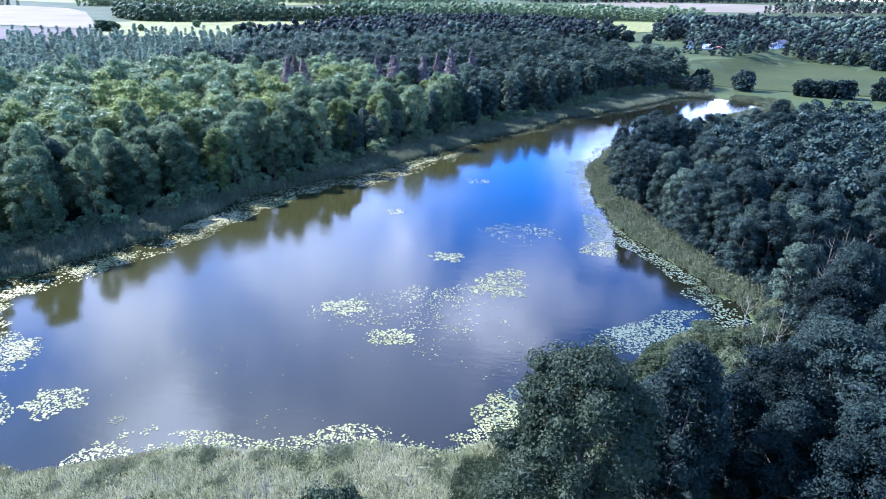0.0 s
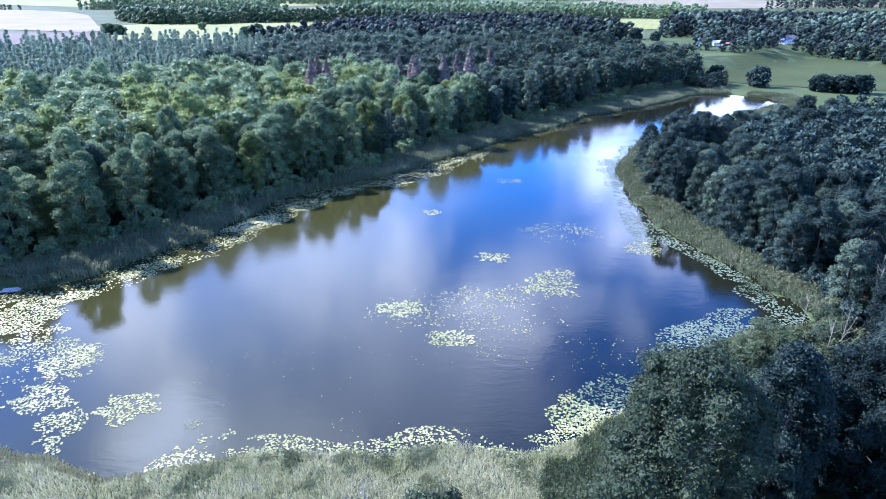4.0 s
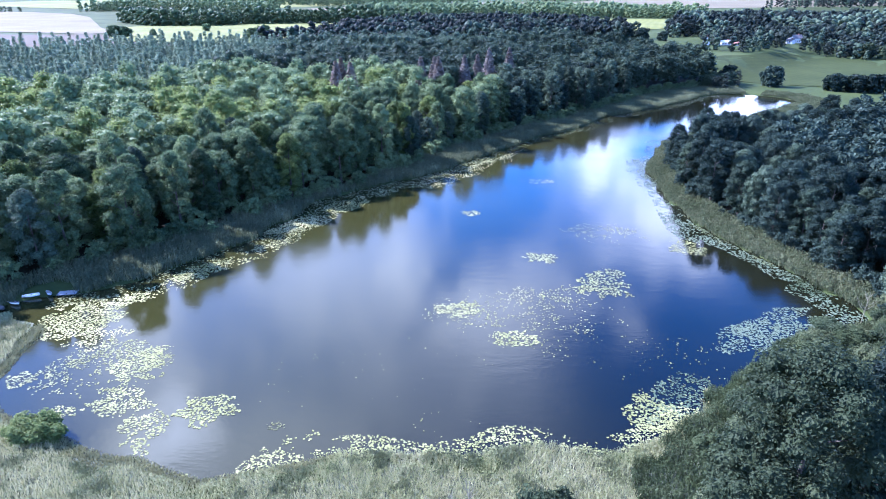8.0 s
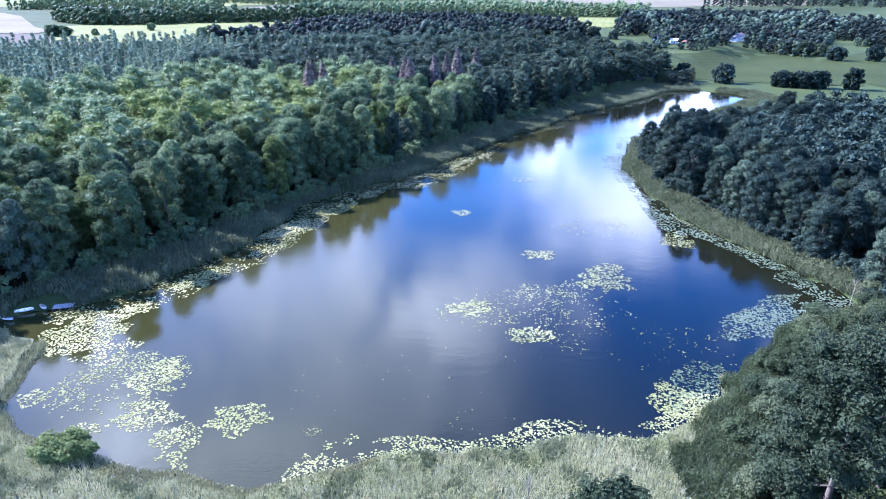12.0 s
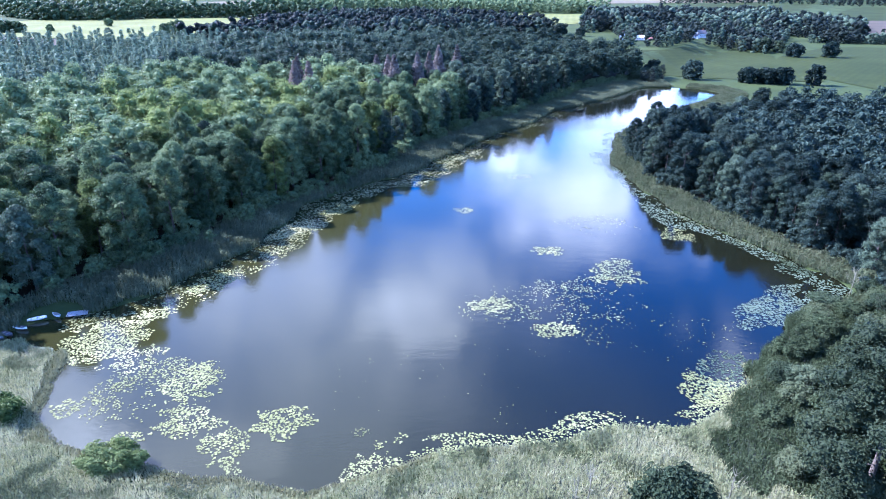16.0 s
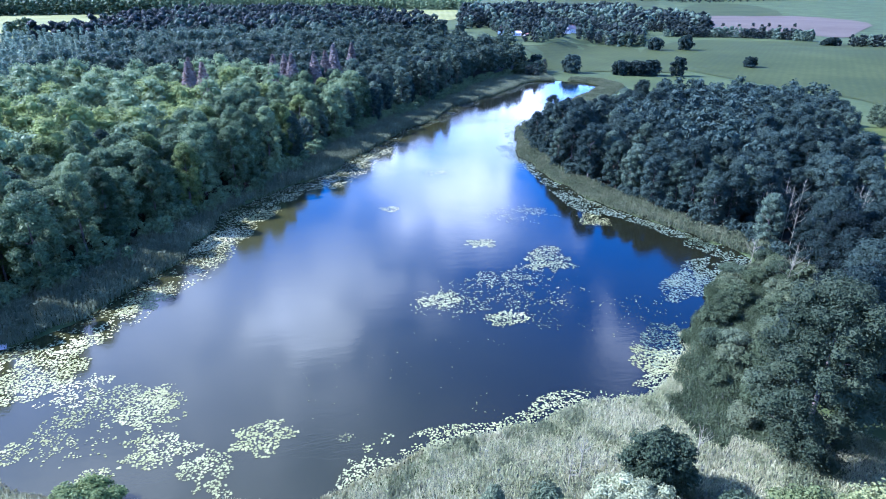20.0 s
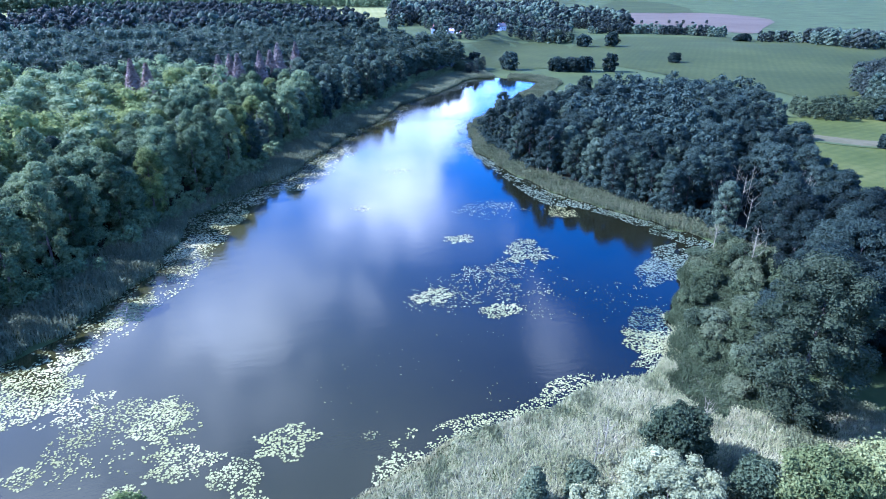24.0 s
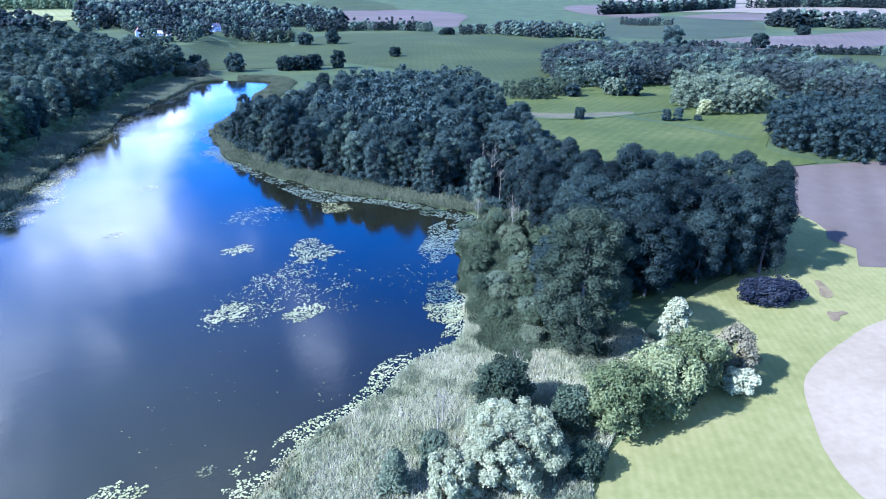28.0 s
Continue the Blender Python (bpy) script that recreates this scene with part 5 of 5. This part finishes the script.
def lily_patch(cx, cy, w, h, turn, count, size, mat, label, seed, clump=0.55, edge=0.85):
    r = np.random.default_rng(seed)
    n = int(count * 4)
    a, d = r.uniform(0, 6.28, n), np.sqrt(r.uniform(0, 1, n)) ** edge * 1.15
    u, v = np.cos(a) * d * w / 2, np.sin(a) * d * h / 2
    c, s = math.cos(radians(turn)), math.sin(radians(turn))
    x, y = cx + u * c - v * s, cy + u * s + v * c
    edge_n = 0.45 + 0.75 * value_noise(np.cos(a) * 3 + cx, np.sin(a) * 3 + cy, 1.1, seed)
    wob = value_noise(x, y, max(w, h) / 4, seed + 7) * 0.4 + value_noise(x, y, 1.5, seed + 3) * 0.35 + value_noise(x, y, 0.7, seed + 4) * 0.25
    k = (wob + r.uniform(-0.17, 0.17, n) > 0.84 - clump * 0.75 + 0.25 * d ** 3) & (d < edge_n) & inside(LAKE, x, y)
    x, y = spaced(x[k], y[k], size * 1.9, count)
    if len(x):
        pads("lily_pads", x, y, size, mat, label, seed)


def lily_strip(lo, hi, along, count, size, mat, label, seed, clump=0.6, off=0.0):
    """Lily leaves in a band of the lake along its shore."""
    x, y = random_in(lo, hi, 60000, seed)
    d = -shore_distance(x, y)
    k = d > -2.0
    x, y, d = x[k], y[k], d[k]
    wob = value_noise(x, y, 7, seed) * 0.45 + value_noise(x, y, 1.8, seed + 3) * 0.35 + value_noise(x, y, 0.8, seed + 4) * 0.2
    k = (d > off) & (d < off + along * (0.4 + 1.1 * value_noise(x, y, 11, seed + 5))) & (wob + np.random.default_rng(seed).uniform(-0.15, 0.15, len(x)) > 1 - clump)
    x, y = spaced(x[k], y[k], size * 1.9, count)
    pads("lily_pads", x, y, size, mat, label, seed)


BRIGHT, FAINT = "bright green lily leaves floating in a dense patch", "scattered small lily leaves floating on open water"
for i, (cx, cy, w, h, turn, count, size, mat, clump) in enumerate([
        (4, 143, 10.5, 7, 5, 627, 0.27, M_PAD, 0.68), (-19, 176, 7.5, 7, 0, 285, 0.27, M_PAD, 0.6), (19, 129, 17, 17, -20, 1178, 0.27, M_PAD, 0.6),
        (0, 100, 11.5, 8, 0, 798, 0.26, M_PAD, 0.65), (-13, 111, 13, 9, 20, 950, 0.25, M_PAD, 0.6), (-5, 111, 40, 24, 10, 1250, 0.17, M_PAD, 0.45), (8, 116, 32, 26, 0, 1100, 0.17, M_PAD, 0.45),
        (10, 100, 26, 24, 0, 304, 0.16, M_PAD, 0.4), (-51, 68, 12.5, 9.5, 0, 1178, 0.26, M_PAD, 0.78), (-57.5, 62, 10, 12, 30, 798, 0.23, M_PAD, 0.6),
        (-76, 77, 30, 27, 0, 3200, 0.20, M_PAD, 0.43), (-70, 79, 13, 14, 0, 1200, 0.24, M_PAD, 0.6), (-84, 86, 16, 14, 30, 1300, 0.22, M_PAD, 0.48), (-66, 68, 12, 9, 0, 800, 0.22, M_PAD, 0.6), (-92, 94, 21, 17, 35, 2375, 0.26, M_PAD, 0.75),
        (-88, 104, 11, 7, 20, 722, 0.27, M_PAD, 0.8), (-81, 121, 10, 15, -20, 798, 0.27, M_PAD, 0.75), (-70, 157, 9, 20, -30, 684, 0.28, M_PAD, 0.75), (-59, 176, 9, 20, -40, 684, 0.28, M_PAD, 0.7),
        (51, 112, 36, 13, 42, 2400, 0.28, M_PADDULL, 0.62), (28, 85, 20, 10, 54, 1200, 0.27, M_PADDULL, 0.62), (67, 133, 10, 10, 0, 600, 0.28, M_PADDULL, 0.66), (24, 79, 12, 14, 0, 988, 0.26, M_PAD, 0.7), (68, 139, 9, 14, 20, 627, 0.28, M_PADDARK, 0.75), (53, 172, 9, 34, 15, 1425, 0.31, M_PADDARK, 0.75),
        (62, 152, 7, 14, 20, 494, 0.30, M_PADDARK, 0.75), (43, 156, 12, 15, 0, 627, 0.23, M_PAD, 0.55), (20, 165, 28, 22, 0, 798, 0.20, M_PAD, 0.45), (3, 216, 12, 10, 0, 247, 0.25, M_PAD, 0.5),
        (-20, 82, 60, 40, 0, 90, 0.13, M_PAD, 0.5), (30, 95, 30, 40, 0, 285, 0.16, M_PAD, 0.5), (-88, 71, 7, 6, 0, 228, 0.21, M_PAD, 0.6), (-74, 64, 7, 5, 20, 304, 0.21, M_PAD, 0.6),
        (-37, 66, 3.5, 3, 0, 49, 0.17, M_PADDARK, 0.8)]):
    lily_patch(cx, cy, w, h, turn, count, size, mat, BRIGHT if size > 0.22 else FAINT, 800 + i, clump)
lily_strip((-46, 50), (34, 82), 5.8, 5200, 0.21, M_PAD, "band of bright lily leaves along the near shore", 860, 0.47, -0.8)
lily_strip((-105, 96), (-10, 262), 8.0, 3600, 0.27, M_PAD, "bright lily leaves off the forest shore", 864, 0.53, 5.0)
# inner band: forest shadow put into the leaf colour
lily_strip((-105, 96), (-18, 250), 10.0, 4600, 0.32, M_PADDARK, "dense lily leaves along the forest shore, darkened for its shadow", 861, 0.56, -0.5)
lily_strip((-40, 215), (120, 452), 7.5, 4200, 0.40, M_PADDARK, "dull lily leaves along the far forest shore", 862, 0.55, -0.5)
lily_strip((40, 108), (82, 262), 8.0, 3600, 0.34, M_PADDULL, "greyish lily leaves below the peninsula reeds", 863, 0.52, 0.3)

# ---- boats ----
def rowboat(x, y, turn, length, hull, inner, label, seed):
    z = max(0.05, float(height(np.array([x]), np.array([y]))[0])) + 0.02
    ob = new("rowing_boat")
    ob.matrix_basis = pose(x, y, z, 0, 0, turn)
    n, wide = 9, length * 0.17
    rows = []
    for i in range(n):
        u = i / (n - 1)
        w = wide * (math.sin(math.pi * (0.12 + 0.88 * (1 - u))) ** 0.55 if u < 1 else 0.02)
        w = max(w, 0.02)
        lift = 0.18 * u ** 3
        rows.append([(length * (u - 0.5), s * w * f, zz + lift) for s, f, zz in ((-1, 1.0, 0.48), (-1, 0.8, 0.14), (0, 0, 0.0), (1, 0.8, 0.14), (1, 1.0, 0.48))])
    V = np.array(rows).reshape(-1, 3)
    inn = V.copy()
    inn[:, 1] *= 0.9
    inn[:, 2] += 0.05
    A = np.concatenate([V, inn])
    Q = [(i * 5 + k, (i + 1) * 5 + k, (i + 1) * 5 + k + 1, i * 5 + k + 1) for i in range(n - 1) for k in range(4)]
    Q2 = [tuple(j + len(V) for j in reversed(q)) for q in Q]
    rim = [(i * 5 + k, i * 5 + k + len(V), (i + 1) * 5 + k + len(V), (i + 1) * 5 + k) for i in range(n - 1) for k in (0, 4)]
    back = [(k, k + 1, k + 1 + len(V), k + len(V)) for k in range(4)]
    part("hull", mesh_data("hull", A, [(np.array(Q), 0), (np.array(Q2), 1), (np.array(rim + back), 0)], [hull, inner], True), ob)
    bm = bmesh.new()
    box(bm, (-length * 0.5, -wide * 0.45, 0.1), (-length * 0.49, wide * 0.45, 0.5))
    part("transom", bm_mesh("transom", bm, hull), ob)
    for u in (-0.3, 0.0, 0.27):
        bm = bmesh.new()
        box(bm, (u * length - 0.12, -wide * 0.82, 0.36), (u * length + 0.12, wide * 0.82, 0.40), 0.01)
        part("thwart", bm_mesh("thwart", bm, M_PLANK), ob)
    return tagged(ob, label, "boat", "boats at the landing")


rowboat(-113.0, 97.2, -12, 3.4, M_BOATWHITE, M_BOATDARK, "white rowing boat with dark benches lying at the bank", 1)
rowboat(-111.6, 100.7, 24, 3.7, M_BOATWHITE, M_BOATWHITE, "cream boat pulled up on the grass", 2)
rowboat(-108.5, 102.5, -34, 2.9, M_BOATWHITE, M_PLANK, "white boat with grey inside moored by the jetty", 3)
rowboat(-114.0, 94.6, -28, 3.4, M_BOATDARK, M_BOATDARK, "dark tarred rowing boat at the bank", 4)
rowboat(-115.0, 92.8, -5, 3.2, M_BOATDARK, M_BOATBLUE, "dark rowing boat with blue inside at the bank", 5)

def jetty(x, y, turn):
    ob = new("jetty")
    ob.matrix_basis = pose(x, y, 0, 0, 0, turn)
    for i in range(14):
        bm = bmesh.new()
        box(bm, (-2.1 + i * 0.3, -1.1, 0.42), (-1.83 + i * 0.3, 1.1, 0.47), 0.008)
        part("plank", bm_mesh("plank", bm, M_PLANK), ob)
    for sx in (-1.8, 0, 1.8):
        for sy in (-0.9, 0.9):
            bm = bmesh.new()
            bmesh.ops.create_cone(bm, cap_ends=True, segments=8, radius1=0.08, radius2=0.08, depth=2.2, matrix=Matrix.Translation((sx, sy, -0.4)))
            part("post", bm_mesh("post", bm, M_BARK), ob)
    for sy in (-0.9, 0.9):
        bm = bmesh.new()
        box(bm, (-2.1, sy - 0.06, 0.28), (2.1, sy + 0.06, 0.42))
        part("beam", bm_mesh("beam", bm, M_PLANK), ob)
    return tagged(ob, "small weathered plank jetty on posts", "jetty")


jetty(-104.5, 103.6, 20)

# ---- houses of the village ----
def house(x, y, turn, long, deep, wall_h, roof_h, roof_mat, label, floors=2):
    z = float(height(np.array([x]), np.array([y]))[0])
    ob = new("house")
    ob.matrix_basis = pose(x, y, z, 0, 0, turn)
    bm = bmesh.new()
    box(bm, (-long / 2, -deep / 2, -1), (long / 2, deep / 2, wall_h))
    part("wall", bm_mesh("wall", bm, M_WHITE), ob)
    for s in (-1, 1):
        bm = bmesh.new()
        vs = [bm.verts.new((s * (long / 2 - 0.05), -deep / 2, wall_h)), bm.verts.new((s * (long / 2 - 0.05), deep / 2, wall_h)), bm.verts.new((s * (long / 2 - 0.05), 0, wall_h + roof_h - 0.25)),
              bm.verts.new((s * (long / 2 - 0.3), -deep / 2, wall_h)), bm.verts.new((s * (long / 2 - 0.3), deep / 2, wall_h)), bm.verts.new((s * (long / 2 - 0.3), 0, wall_h + roof_h - 0.25))]
        for f in ((0, 1, 2), (3, 5, 4), (0, 3, 4, 1), (1, 4, 5, 2), (2, 5, 3, 0)):
            bm.faces.new([vs[i] for i in f])
        part("gable", bm_mesh("gable", bm, M_WHITE), ob)
        bm = bmesh.new()
        a, b = long / 2 + 0.5, deep / 2 + 0.5
        drop = roof_h * 0.5 / (deep / 2)
        p = [(-a, s * b, wall_h - drop), (a, s * b, wall_h - drop), (a, 0, wall_h + roof_h), (-a, 0, wall_h + roof_h)]
        lo = [bm.verts.new(v) for v in p]
        hi = [bm.verts.new((v[0], v[1], v[2] + 0.22)) for v in p]
        bm.faces.new(lo[::-1])
        bm.faces.new(hi)
        for i in range(4):
            bm.faces.new((lo[i], lo[(i + 1) % 4], hi[(i + 1) % 4], hi[i]))
        part("roof", bm_mesh("roof", bm, roof_mat), ob)
        for fl in range(floors):
            for i in range(int(long // 3.2)):
                wx = -long / 2 + 1.8 + i * 3.2
                wz = 1.0 + fl * 2.8
                if wz + 1.4 > wall_h:
                    continue
                bm = bmesh.new()
                box(bm, (wx - 0.55, s * deep / 2 - 0.03, wz), (wx + 0.55, s * deep / 2 + 0.03, wz + 1.35))
                part("window", bm_mesh("window", bm, M_PANE), ob)
    bm = bmesh.new()
    box(bm, (long * 0.2, -0.4, wall_h + roof_h - 0.6), (long * 0.2 + 0.8, 0.4, wall_h + roof_h + 1.2))
    part("chimney", bm_mesh("chimney", bm, M_REDROOF), ob)
    return tagged(ob, label, "house", "houses of the village")


for hx, hy, turn, lg, dp, wh, rh, mat, label in HOUSES:
    house(hx, hy, turn, lg, dp, wh, rh, mat, label)
